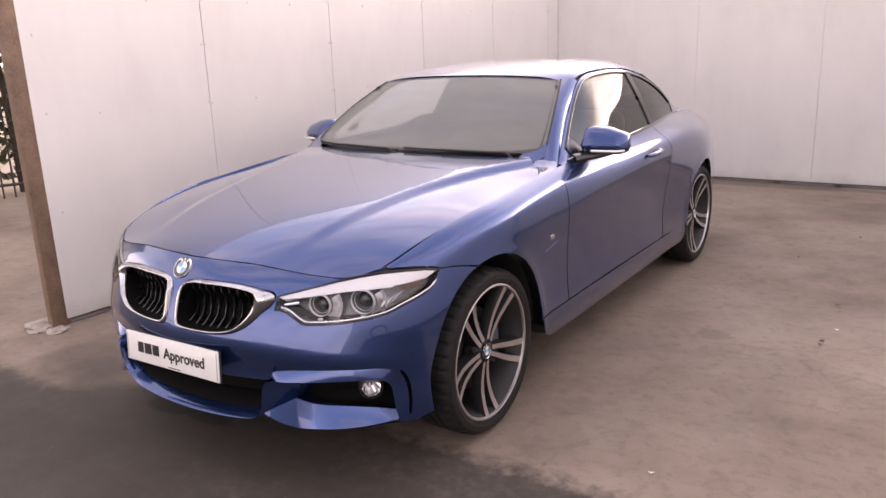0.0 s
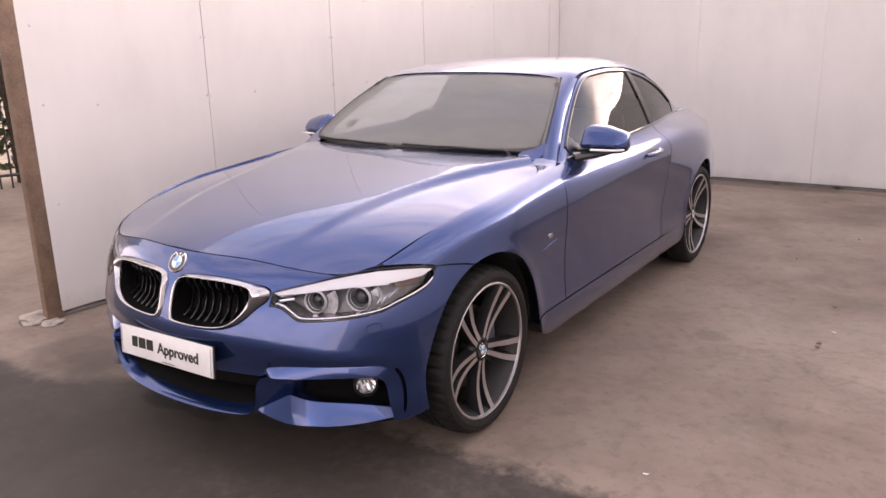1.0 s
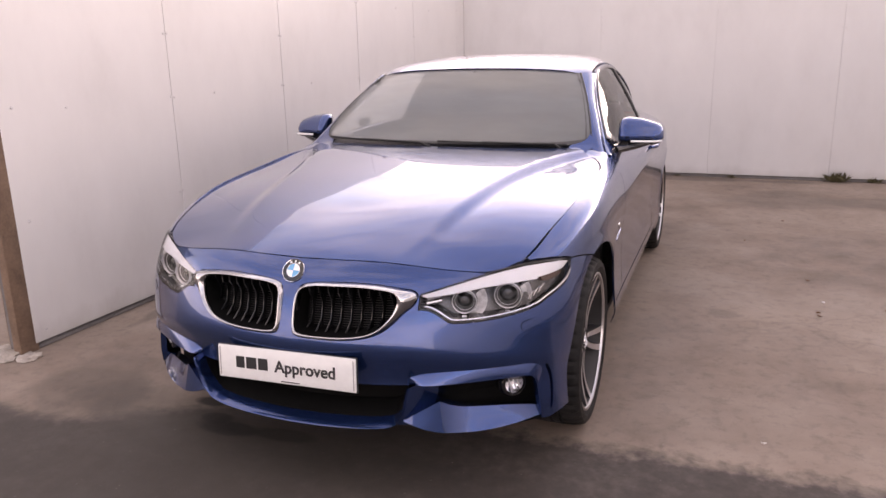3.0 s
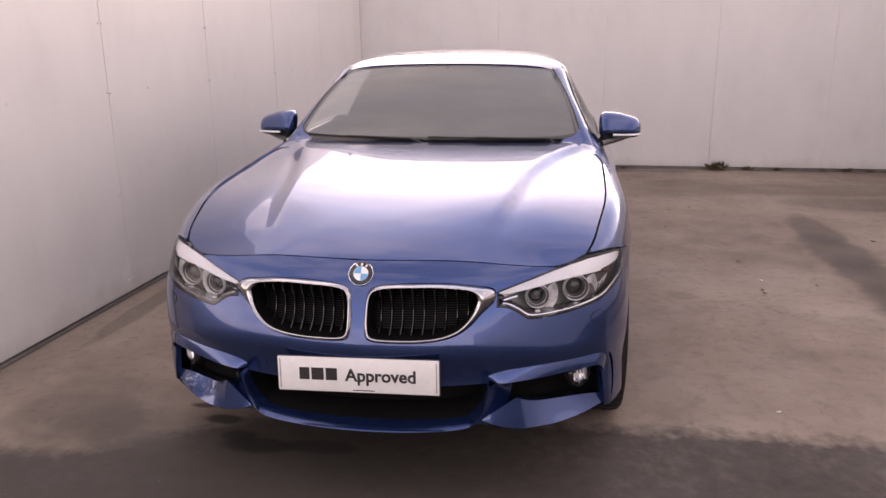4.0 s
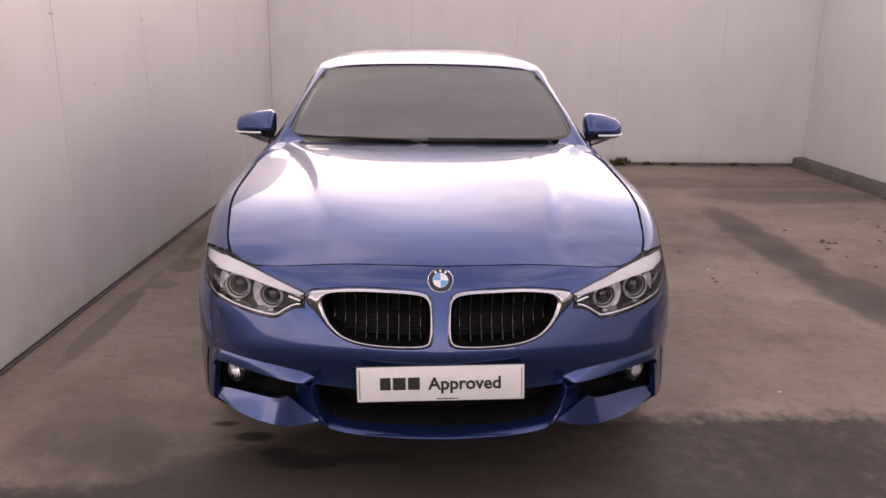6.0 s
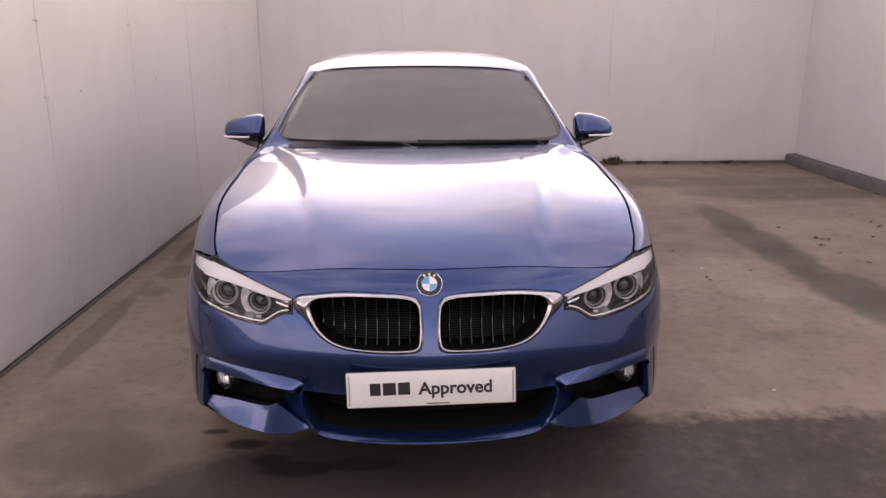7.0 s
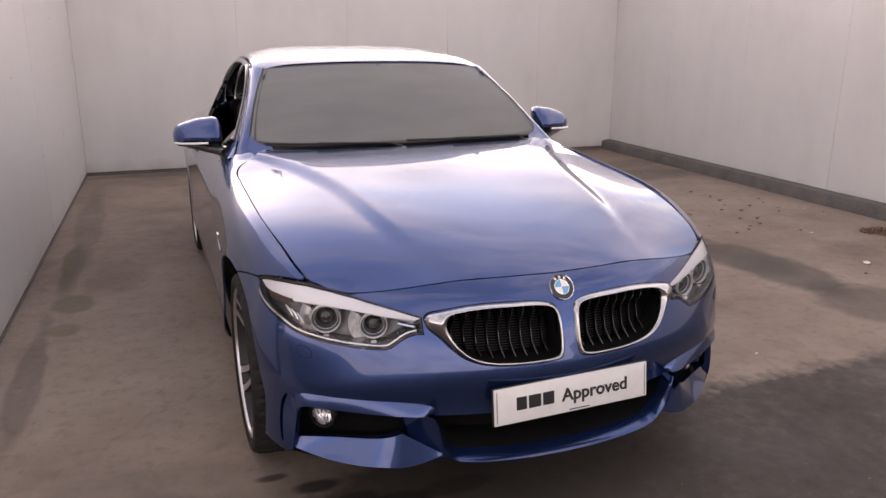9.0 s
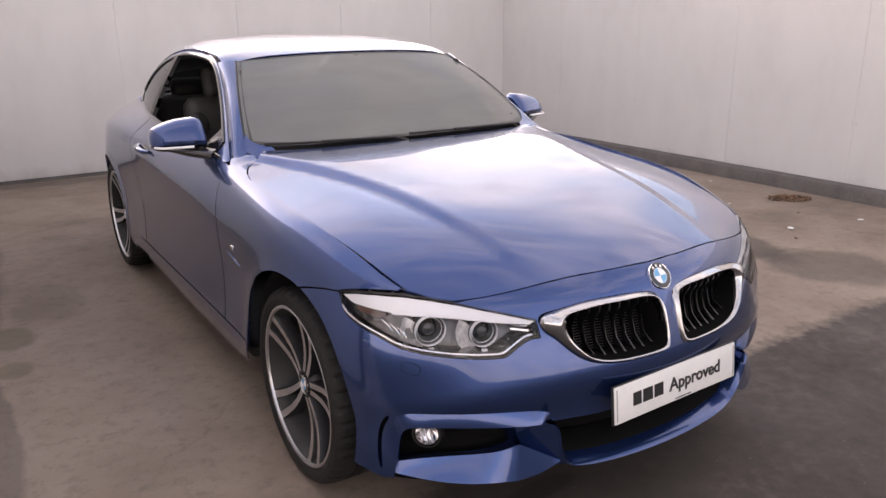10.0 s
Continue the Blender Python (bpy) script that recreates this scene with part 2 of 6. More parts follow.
def lathe(bm, profile, seg=48, m=Matrix(), closed=False):
    """Turn a profile of (radius, along) about the local x axis."""
    rings = []
    for i in range(seg):
        a = 2 * math.pi * i / seg
        rings.append([bm.verts.new(m @ Vector((h, r * math.cos(a), r * math.sin(a)))) for r, h in profile])
    n = len(profile)
    for i in range(seg):
        p, q = rings[i], rings[(i + 1) % seg]
        for j in range(n if closed else n - 1):
            k = (j + 1) % n
            bm.faces.new((p[j], p[k], q[k], q[j]))
    return bm


def tube(bm, points, radius, seg=8, closed=False, flat=1.0, up=None):
    """A rod along points; radius may be a number or one a point; flat squeezes it along up."""
    pts = [Vector(p) for p in points]
    n = len(pts)
    rings = []
    for i, p in enumerate(pts):
        a = pts[(i - 1) % n] if closed or i else pts[0]
        b = pts[(i + 1) % n] if closed or i < n - 1 else pts[-1]
        d = (b - a).normalized()
        ref = Vector(up) if up is not None else (Vector((0, 0, 1)) if abs(d.z) < 0.9 else Vector((0, 1, 0)))
        s = d.cross(ref).normalized()
        u = s.cross(d).normalized()
        r = radius[i] if isinstance(radius, (list, tuple)) else radius
        rings.append([bm.verts.new(p + s * (r * math.cos(2 * math.pi * k / seg)) + u * (flat * r * math.sin(2 * math.pi * k / seg))) for k in range(seg)])
    for i in range(n if closed else n - 1):
        p, q = rings[i], rings[(i + 1) % n]
        for k in range(seg):
            bm.faces.new((p[k], p[(k + 1) % seg], q[(k + 1) % seg], q[k]))
    if not closed:
        bm.faces.new(rings[0][::-1])
        bm.faces.new(rings[-1])
    return bm


def inside(px, py, loop):
    """Which of the points lie in the closed loop."""
    x, y = loop[:, 0], loop[:, 1]
    x2, y2 = np.roll(x, -1), np.roll(y, -1)
    hit = np.zeros(len(px), bool)
    for a, b, c, d in zip(x, y, x2, y2):
        if b != d:
            hit ^= ((b > py) != (d > py)) & (px < (c - a) * (py - b) / (d - b) + a)
    return hit


def dense(loop, step):
    out = []
    for (a, b), (c, d) in zip(loop, list(loop[1:]) + [loop[0]]):
        n = max(1, int(math.hypot(c - a, d - b) / step + 0.5))
        out += [(a + (c - a) * i / n, b + (d - b) * i / n) for i in range(n)]
    return np.array(out)


def rounded(loop, times=2):
    """Chaikin corner cutting of a closed loop."""
    for _ in range(times):
        out = []
        for (a, b), (c, d) in zip(loop, list(loop[1:]) + [loop[0]]):
            out += [(0.75 * a + 0.25 * c, 0.75 * b + 0.25 * d), (0.25 * a + 0.75 * c, 0.25 * b + 0.75 * d)]
        loop = out
    return loop


def skin(name, surf, outline, mat, parent=None, label="", holes=(), step=0.03, aspect=1.0, flange=0.018, flip=1, mirror=False, rise=0.0):
    """A panel cut out of the surface surf(u, v) along an outline with holes: edges are turned inwards by flange.
    aspect: metres of v for one of u. Normals are the surface's own, so that reflections run smoothly across."""
    loops = [dense([(u, v * aspect) for u, v in lp], step) for lp in (outline, *holes)]
    lo, hi = loops[0].min(0), loops[0].max(0)
    gx, gy = np.meshgrid(np.arange(lo[0] + step / 2, hi[0], step), np.arange(lo[1] + step / 2, hi[1], step * 0.9))
    gx = gx + (np.arange(gx.shape[0]) % 2)[:, None] * step / 2
    gx, gy = gx.ravel(), gy.ravel()
    keep = inside(gx, gy, loops[0])
    for lp in loops[1:]:
        keep &= ~inside(gx, gy, lp)
    for lp in loops:
        d = np.min((gx[:, None] - lp[None, :, 0]) ** 2 + (gy[:, None] - lp[None, :, 1]) ** 2, axis=1)
        keep &= d > (0.45 * step) ** 2
    pts = np.vstack([*loops, np.stack([gx[keep], gy[keep]], 1)])
    edges, k = [], 0
    for lp in loops:
        edges += [(k + i, k + (i + 1) % len(lp)) for i in range(len(lp))]
        k += len(lp)
    vs, es, fs, *_ = geometry.delaunay_2d_cdt([Vector(p) for p in pts], edges, [], 0, 1e-7)
    uv = np.array([tuple(v) for v in vs])
    fs = np.array([f for f in fs if len(f) == 3])
    cen = uv[fs].mean(1)
    ok = inside(cen[:, 0], cen[:, 1], loops[0])
    for lp in loops[1:]:
        ok &= ~inside(cen[:, 0], cen[:, 1], lp)
    fs = fs[ok]
    u, v = uv[:, 0], uv[:, 1] / aspect
    p = surf(u, v)
    e = 2e-3
    nn = np.cross(surf(u + e, v) - surf(u - e, v), surf(u, v + e / aspect) - surf(u, v - e / aspect))
    nn = flip * nn / np.maximum(np.linalg.norm(nn, axis=1), 1e-9)[:, None]
    p = p + nn * rise
    fn = np.cross(p[fs[:, 1]] - p[fs[:, 0]], p[fs[:, 2]] - p[fs[:, 0]])
    turn = (fn * nn[fs[:, 0]]).sum(1) < 0
    fs[turn] = fs[turn][:, ::-1]
    count = {}
    for f in fs:
        for a, b in ((f[0], f[1]), (f[1], f[2]), (f[2], f[0])):
            count[(a, b)] = 1
    rim = [(a, b) for a, b in count if (b, a) not in count]
    verts, faces = list(p), [tuple(f) for f in fs]
    normals = [nn[i] for f in fs for i in f]
    if flange:
        top, low = {}, {}
        for a in {i for ed in rim for i in ed}:
            top[a], low[a] = len(verts), len(verts) + 1
            verts += [p[a], p[a] - nn[a] * flange]
        for a, b in rim:
            faces.append((top[a], low[a], low[b], top[b]))
            fnm = np.cross(verts[low[a]] - p[a], p[b] - p[a])
            fnm = fnm / max(np.linalg.norm(fnm), 1e-9)
            normals += [fnm] * 4
    verts = np.array(verts)
    ob = link_mesh(name, verts, faces, mat, parent, label, normals)
    if not mirror:
        return ob
    back, k = [], 0
    for f in faces:
        back += [np.array(n) * (-1, 1, 1) for n in normals[k:k + len(f)][::-1]]
        k += len(f)
    other = link_mesh(name, verts * (-1, 1, 1), [f[::-1] for f in faces], mat, parent, label, back)
    return ob, other


def strip(name, surf, line, width, height, mat, parent, label="", flip=1, mirror=False, closed=False):
    """A narrow moulding along a line (u, v) of a surface."""
    u, v = np.array([q[0] for q in line], float), np.array([q[1] for q in line], float)
    p = surf(u, v)
    e = 2e-3
    nn = np.cross(surf(u + e, v) - surf(u - e, v), surf(u, v + e) - surf(u, v - e))
    nn = flip * nn / np.maximum(np.linalg.norm(nn, axis=1), 1e-9)[:, None]
    obs = []
    for s in ((1, -1) if mirror else (1,)):
        bm = bmesh.new()
        rings = []
        n = len(p)
        for i in range(n):
            a, b = (i - 1) % n if closed else max(i - 1, 0), (i + 1) % n if closed else min(i + 1, n - 1)
            t = p[b] - p[a]
            t = t / max(np.linalg.norm(t), 1e-9)
            side = np.cross(t, nn[i])
            ring = []
            for w, h in ((-0.5, -0.6), (-0.5, 0.5), (-0.25, 1.0), (0.25, 1.0), (0.5, 0.5), (0.5, -0.6)):
                q = p[i] + side * (w * width) + nn[i] * (h * height)
                ring.append(bm.verts.new((q[0] * s, q[1], q[2])))
            rings.append(ring)
        for i in range(n if closed else n - 1):
            a, b = rings[i], rings[(i + 1) % n]
            for k in range(6):
                bm.faces.new((a[k], a[(k + 1) % 6], b[(k + 1) % 6], b[k]))
        if not closed:
            bm.faces.new(rings[0])
            bm.faces.new(rings[-1][::-1])
        obs.append(part(name, bm, mat, parent, label, sharp=50))
    return obs


def loft(name, curves, mat, parent, label="", mirror=False, sharp=40, n=0, splits=()):
    """A sheet between curves of equal point count; splits: places along the curves with a hard crease."""
    curves = [np.array(c, float) for c in curves]
    if n:
        curves = [path_points([tuple(p) for p in c], n) for c in curves]
    obs = []
    for s in ((1, -1) if mirror else (1,)):
        bm = bmesh.new()
        cuts = [0, *splits, len(curves[0]) - 1]
        for a, b in zip(cuts, cuts[1:]):
            rows = [[bm.verts.new((p[0] * s, p[1], p[2])) for p in c[a:b + 1]] for c in curves]
            for p, q in zip(rows, rows[1:]):
                for k in range(len(p) - 1):
                    bm.faces.new((p[k], p[k + 1], q[k + 1], q[k]))
        obs.append(part(name, bm, mat, parent, label, sharp=sharp))
    return obs


def path_points(keys, n=40):
    """Points along a smooth open curve through keys (any dimension)."""
    t = np.linspace(0, len(keys) - 1, n)
    return np.stack([spline(list(enumerate([k[j] for k in keys])))(t) for j in range(len(keys[0]))], 1)


# ---- the car: x across (plus is its left side), y from nose to tail, front axle at y = 0 ----
WHEELBASE, AXLE_F, TYRE_R, ARCH_F, ARCH_R = 2.76, -0.052, 0.332, 0.386, 0.380

# bonnet: height over the plan
hood_mid = spline([(-0.86, 0.700), (-0.78, 0.7595), (-0.71, 0.7945), (-0.60, 0.833), (-0.40, 0.878), (-0.20, 0.908), (0.0, 0.933), (0.30, 0.966), (0.60, 0.996), (0.75, 1.010)])
hood_drop = spline([(-0.80, 0.152), (-0.61, 0.1455), (-0.53, 0.1055), (-0.35, 0.0515), (-0.19, 0.027), (0.10, 0.019), (0.45, 0.023), (0.70, 0.025)])
crease_x = spline([(-0.75, 0.33), (-0.50, 0.375), (-0.20, 0.43), (0.05, 0.475), (0.30, 0.545), (0.50, 0.62), (0.65, 0.70)])
crease_h = spline([(-0.80, 0.0), (-0.62, 0.0005), (-0.46, 0.006), (-0.30, 0.0125), (0.10, 0.020), (0.40, 0.022), (0.65, 0.017)])


def hood_height(x, y):
    ax = np.abs(x)
    xc = crease_x(y)
    dome = crease_h(y) * (1 - smooth(ax, xc - 0.012, xc + 0.056))
    bow = 2.3 + 2.9 * smooth(y, -0.50, -0.05)
    shoulder = (0.012 * (1 - smooth(ax, 0.50, 0.77)) - 0.006) * smooth(y, -0.66, 0.02) * (1 - smooth(y, 0.40, 0.60))
    return hood_mid(y) - crease_h(y) - hood_drop(y) * (ax / 0.78) ** bow + dome + shoulder


def hood_surface(x, y):
    return np.stack([x, y, hood_height(x, y)], -1)


# nose and bumper: a plan line wrapped round the front, pushed in and out with height
nose_plan = [(0, -0.856), (0.13, -0.850), (0.26, -0.830), (0.40, -0.792), (0.52, -0.745), (0.64, -0.682), (0.748, -0.605), (0.824, -0.515), (0.870, -0.40), (0.892, -0.27), (0.902, -0.14), (0.908, 0.02)]
plan_t = np.linspace(0, len(nose_plan) - 1, 600)
plan_x = spline(list(enumerate([q[0] for q in nose_plan])))(plan_t)
plan_y = spline(list(enumerate([q[1] for q in nose_plan])))(plan_t)
plan_s = np.concatenate([[0], np.cumsum(np.hypot(np.diff(plan_x), np.diff(plan_y)))])
nose_push = spline([(0.12, -0.060), (0.18, -0.028), (0.24, -0.004), (0.30, 0.004), (0.40, -0.014), (0.46, -0.004), (0.525, 0.010), (0.56, 0.004), (0.62, -0.016), (0.67, -0.036), (0.71, -0.056), (0.75, -0.082), (0.78, -0.116), (0.80, -0.146), (0.83, -0.20)])


def nose_surface(s, z):
    s, z = np.broadcast_arrays(np.asarray(s, float), np.asarray(z, float))
    a = np.abs(s)
    x, y = np.interp(a, plan_s, plan_x), np.interp(a, plan_s, plan_y)
    e = 0.03
    tx = np.interp(a + e, plan_s, plan_x) - np.interp(np.maximum(a - e, 0), plan_s, plan_x)
    ty = np.interp(a + e, plan_s, plan_y) - np.interp(np.maximum(a - e, 0), plan_s, plan_y)
    ty = np.where(a < e, ty * a / e, ty)
    ln = np.hypot(tx, ty)
    nx, ny = ty / ln, -tx / ln
    ease = 1 - 0.46 * smooth(a, 0.62, 1.16)
    push = nose_push(z + 0.055 * smooth(a, 0.25, 0.9) * np.exp(-((z - 0.50) / 0.11) ** 2))
    high = smooth(z, 0.50, 0.70)
    push = push * (ease * high + (1 - 0.85 * smooth(a, 0.60, 0.95)) * (1 - high))
    px, py = x + nx * push, y + ny * push
    far = py > -0.44
    if np.any(far):
        # the corner runs over into the flank
        q = np.clip(py[far], -0.44, 0.0)
        zz = np.broadcast_to(z, px.shape)[far]
        flank = flank_terms(q, zz) @ FLANK
        w = smooth(py[far], -0.43, -0.27)
        px = px.copy()
        px[far] = px[far] * (1 - w) + flank * w
    return np.stack([np.sign(s) * px, py, z + 0 * a], -1)


def nose_uv(x, z):
    """The place on the nose at that x and z."""
    lo, hi = 0.0, float(plan_s[-1])
    for _ in range(36):
        mid = (lo + hi) / 2
        if nose_surface(np.array([mid]), np.array([z]))[0, 0] < abs(x):
            lo = mid
        else:
            hi = mid
    return (math.copysign(lo, x) if x else 0.0, z)


def nose_uy(y, z, side=1):
    """The place on the nose's flank at that y and z."""
    lo, hi = 0.0, float(plan_s[-1])
    for _ in range(36):
        mid = (lo + hi) / 2
        if nose_surface(np.array([mid]), np.array([z]))[0, 1] < y:
            lo = mid
        else:
            hi = mid
    return (side * lo, z)


def hood_line(x):
    """Where nose and bonnet meet: the place on the nose and its y."""
    lo, hi = 0.70, 0.82
    for _ in range(30):
        mid = (lo + hi) / 2
        y = float(nose_surface(np.array([nose_uv(x, mid)[0]]), np.array([mid]))[0, 1])
        if float(hood_height(x, y)) > mid:
            lo = mid
        else:
            hi = mid
    return nose_uv(x, lo), y


# flanks: sections between lines that run along the car
line_x = [spline(k) for k in (
    [(-0.62, 0.647), (-0.533, 0.706), (-0.35, 0.757), (-0.19, 0.783), (0.10, 0.799), (0.45, 0.804), (0.70, 0.808), (1.2, 0.815), (1.8, 0.800), (2.3, 0.742), (2.85, 0.640), (3.3, 0.565), (3.7, 0.480)],
    [(-0.62, 0.715), (-0.40, 0.803), (-0.20, 0.846), (0.0, 0.865), (0.30, 0.866), (0.65, 0.862), (1.2, 0.862), (1.8, 0.860), (2.4, 0.842), (2.81, 0.802), (3.3, 0.690), (3.7, 0.590)],
    [(-0.62, 0.765), (-0.40, 0.840), (-0.20, 0.876), (0.0, 0.896), (0.35, 0.896), (0.65, 0.893), (1.2, 0.897), (1.8, 0.901), (2.4, 0.898), (2.81, 0.882), (3.3, 0.775), (3.7, 0.660)],
    [(-0.62, 0.800), (-0.40, 0.862), (-0.20, 0.893), (0.0, 0.904), (0.35, 0.893), (0.65, 0.886), (1.2, 0.884), (1.8, 0.886), (2.4, 0.895), (2.81, 0.894), (3.3, 0.80), (3.7, 0.71)],
    [(-0.62, 0.800), (-0.40, 0.862), (-0.20, 0.892), (0.0, 0.903), (0.35, 0.894), (0.65, 0.889), (1.2, 0.888), (1.8, 0.890), (2.4, 0.896), (2.81, 0.893), (3.3, 0.80), (3.7, 0.715)],
    [(-0.62, 0.800), (-0.40, 0.862), (-0.20, 0.892), (0.0, 0.903), (0.35, 0.896), (0.65, 0.892), (1.2, 0.892), (1.8, 0.892), (2.4, 0.893), (2.81, 0.890), (3.3, 0.80), (3.7, 0.715)],
    [(-0.62, 0.770), (-0.40, 0.835), (0.0, 0.860), (0.35, 0.850), (1.2, 0.848), (2.4, 0.850), (2.81, 0.860), (3.3, 0.82), (3.7, 0.71)])]
line_z = [spline(k) for k in (
    [(-0.62, 0.737), (-0.533, 0.767), (-0.35, 0.8275), (-0.19, 0.869), (0.10, 0.905), (0.45, 0.936), (0.70, 0.957), (1.2, 0.984), (1.8, 1.003), (2.4, 1.010), (2.85, 1.006), (3.3, 0.992), (3.8, 0.955)],
    [(-0.62, 0.690), (-0.40, 0.774), (-0.20, 0.826), (0.0, 0.857), (0.30, 0.880), (0.65, 0.897), (1.2, 0.916), (1.8, 0.935), (2.4, 0.948), (2.81, 0.942), (3.3, 0.925), (3.8, 0.89)],
    [(-0.62, 0.600), (-0.40, 0.680), (-0.20, 0.725), (0.0, 0.750), (0.35, 0.765), (0.65, 0.782), (1.2, 0.812), (1.8, 0.842), (2.4, 0.850), (2.81, 0.835), (3.3, 0.83), (3.8, 0.83)],
    [(-0.62, 0.52), (0.0, 0.585), (0.65, 0.600), (1.8, 0.610), (2.81, 0.620), (3.8, 0.62)],
    [(-0.62, 0.40), (0.0, 0.425), (0.65, 0.430), (1.8, 0.430), (2.81, 0.430), (3.8, 0.43)],
    [(-0.62, 0.29), (0.0, 0.300), (1.8, 0.300), (3.8, 0.30)],
    [(-0.62, 0.17), (0.0, 0.170), (1.8, 0.170), (3.8, 0.20)])]


def section_matrix(n):
    a, b = np.eye(n), np.zeros((n, n))
    for i in range(1, n - 1):
        a[i, i - 1:i + 2] = 1, 4, 1
        b[i, i - 1:i + 2] = 6, -12, 6
    return np.linalg.solve(a, b)


SECTION = section_matrix(9)


def side_surface(y, v):
    """v from 0 at the bonnet's edge or waist line to 6 under the sill; down to -2 the lead-in."""
    y, v = np.broadcast_arrays(np.asarray(y, float), np.asarray(v, float))
    x0, z0 = line_x[0](y), line_z[0](y)
    front = 1 - smooth(y, 0.70, 0.88)
    cols_x, cols_z = [], []
    for back in (0.16, 0.08):
        xf = x0 - back
        zf = z0 + hood_height(xf, np.minimum(y, 0.75)) - hood_height(x0, np.minimum(y, 0.75))
        cols_x.append(front * xf + (1 - front) * (x0 - back * 0.5))
        cols_z.append(front * zf + (1 - front) * (z0 + back * 0.9))
    qx = np.stack(cols_x + [f(y) for f in line_x], -1)
    qz = np.stack(cols_z + [f(y) for f in line_z], -1)
    mx, mz = qx @ SECTION.T, qz @ SECTION.T
    k = np.clip(v + 2, 0, 7.999)
    i = k.astype(int)
    f = k - i
    g = 1 - f

    def pick(q, m):
        a, b = np.take_along_axis(q, i[..., None], -1)[..., 0], np.take_along_axis(q, i[..., None] + 1, -1)[..., 0]
        c, d = np.take_along_axis(m, i[..., None], -1)[..., 0], np.take_along_axis(m, i[..., None] + 1, -1)[..., 0]
        return g * a + f * b + ((g ** 3 - g) * c + (f ** 3 - f) * d) / 6
    x, z = pick(qx, mx), pick(qz, mz)
    # shoulder crease through the handle, and the scooped line above the sill
    zc = spline([(0.3, 0.770), (1.0, 0.822), (1.8, 0.868), (2.6, 0.885), (3.4, 0.880)])(y)
    swage = smooth(y, 0.45, 0.95) * 0.006 * np.exp(-((z - zc) / 0.040) ** 2)
    x = x + swage
    # arch lips flare
    for yc, zr in ((AXLE_F, ARCH_F), (WHEELBASE, ARCH_R)):
        d = np.hypot(y - yc, z - 0.332)
        x = x + 0.006 * np.exp(-((d - zr) / 0.035) ** 2)
    return np.stack([x, y, z], -1)


def v_of_z(y, z):
    """The v at which the flank at y has height z."""
    y = np.atleast_1d(np.asarray(y, float))
    z = np.broadcast_to(np.asarray(z, float), y.shape)
    lo, hi = np.full(y.shape, -0.6), np.full(y.shape, 6.0)
    for _ in range(40):
        mid = (lo + hi) / 2
        high = side_surface(y, mid)[:, 2] > z
        lo, hi = np.where(high, mid, lo), np.where(high, hi, mid)
    return (lo + hi) / 2


def flank_terms(y, z):
    """Terms of a smooth stand-in for the flank's breadth ahead of the wheel."""
    u, w = (y + 0.2) / 0.25, (z - 0.48) / 0.32
    return np.stack([u ** i * w ** j for i in range(4) for j in range(8)], -1)


gy, gz = [g.ravel() for g in np.meshgrid(np.linspace(-0.46, 0.06, 24), np.linspace(0.18, 0.80, 40))]
FLANK = np.linalg.lstsq(flank_terms(gy, gz), side_surface(gy, v_of_z(gy, gz))[:, 0], rcond=None)[0]


def side_loop(points):
    """(y, z) points of a loop as (y, v) of the flank."""
    q = np.array(points, float)
    return list(zip(q[:, 0], v_of_z(q[:, 0], q[:, 1])))


def arc(yc, r, z0, z1, front_first=True, n=26, zc=0.332):
    """The wheel arch from its foot at height z0 over the top to z1."""
    a0 = math.pi - math.asin((z0 - zc) / r)
    a1 = math.asin((z1 - zc) / r)
    a = np.linspace(a0, a1, n)
    return [(yc + r * math.cos(q), zc + r * math.sin(q)) for q in (a if front_first else a[::-1])]


# roof rail and side glass
rail_x = spline([(0.70, 0.790), (0.842, 0.745), (0.968, 0.705), (1.095, 0.667), (1.3, 0.622), (1.5, 0.603), (1.8, 0.595), (2.1, 0.596), (2.4, 0.605), (2.7, 0.620), (3.0, 0.605), (3.3, 0.560)])
rail_z = spline([(0.70, 0.950), (0.842, 1.034), (0.968, 1.113), (1.095, 1.190), (1.2, 1.257), (1.3, 1.308), (1.5, 1.340), (1.8, 1.346), (2.1, 1.322), (2.4, 1.258), (2.7, 1.146), (3.0, 1.026), (3.3, 0.975)])
roof_mid = spline([(1.10, 1.322), (1.18, 1.343), (1.4, 1.380), (1.7, 1.405), (2.0, 1.408), (2.3, 1.384), (2.5, 1.338), (2.8, 1.212), (3.1, 1.072), (3.3, 1.005)])


def glass_side(y, w):
    """w from 0 at the waist line to 1 at the roof rail."""
    y, w = np.broadcast_arrays(np.asarray(y, float), np.asarray(w, float))
    a = side_surface(y, 0 * y)
    bx, bz = rail_x(y), rail_z(y)
    bulge = 0.008 * np.sin(np.pi * np.clip(w, 0, 1)) * np.clip((bz - a[..., 2]) / 0.25, 0, 1)
    return np.stack([a[..., 0] * (1 - w) + bx * w + bulge, y, a[..., 2] * (1 - w) + bz * w], -1)


def roof_surface(f, y):
    """f from -1 to 1 between the two roof rails."""
    f, y = np.broadcast_arrays(np.asarray(f, float), np.asarray(y, float))
    af = np.abs(f)
    return np.stack([f * rail_x(y), y + 0 * f, roof_mid(y) - (roof_mid(y) - rail_z(y)) * (0.38 * af ** 2.2 + 0.62 * af ** 8)], -1)


screen_low = spline([(0, 0.615), (0.35, 0.628), (0.60, 0.668), (0.71, 0.715)])


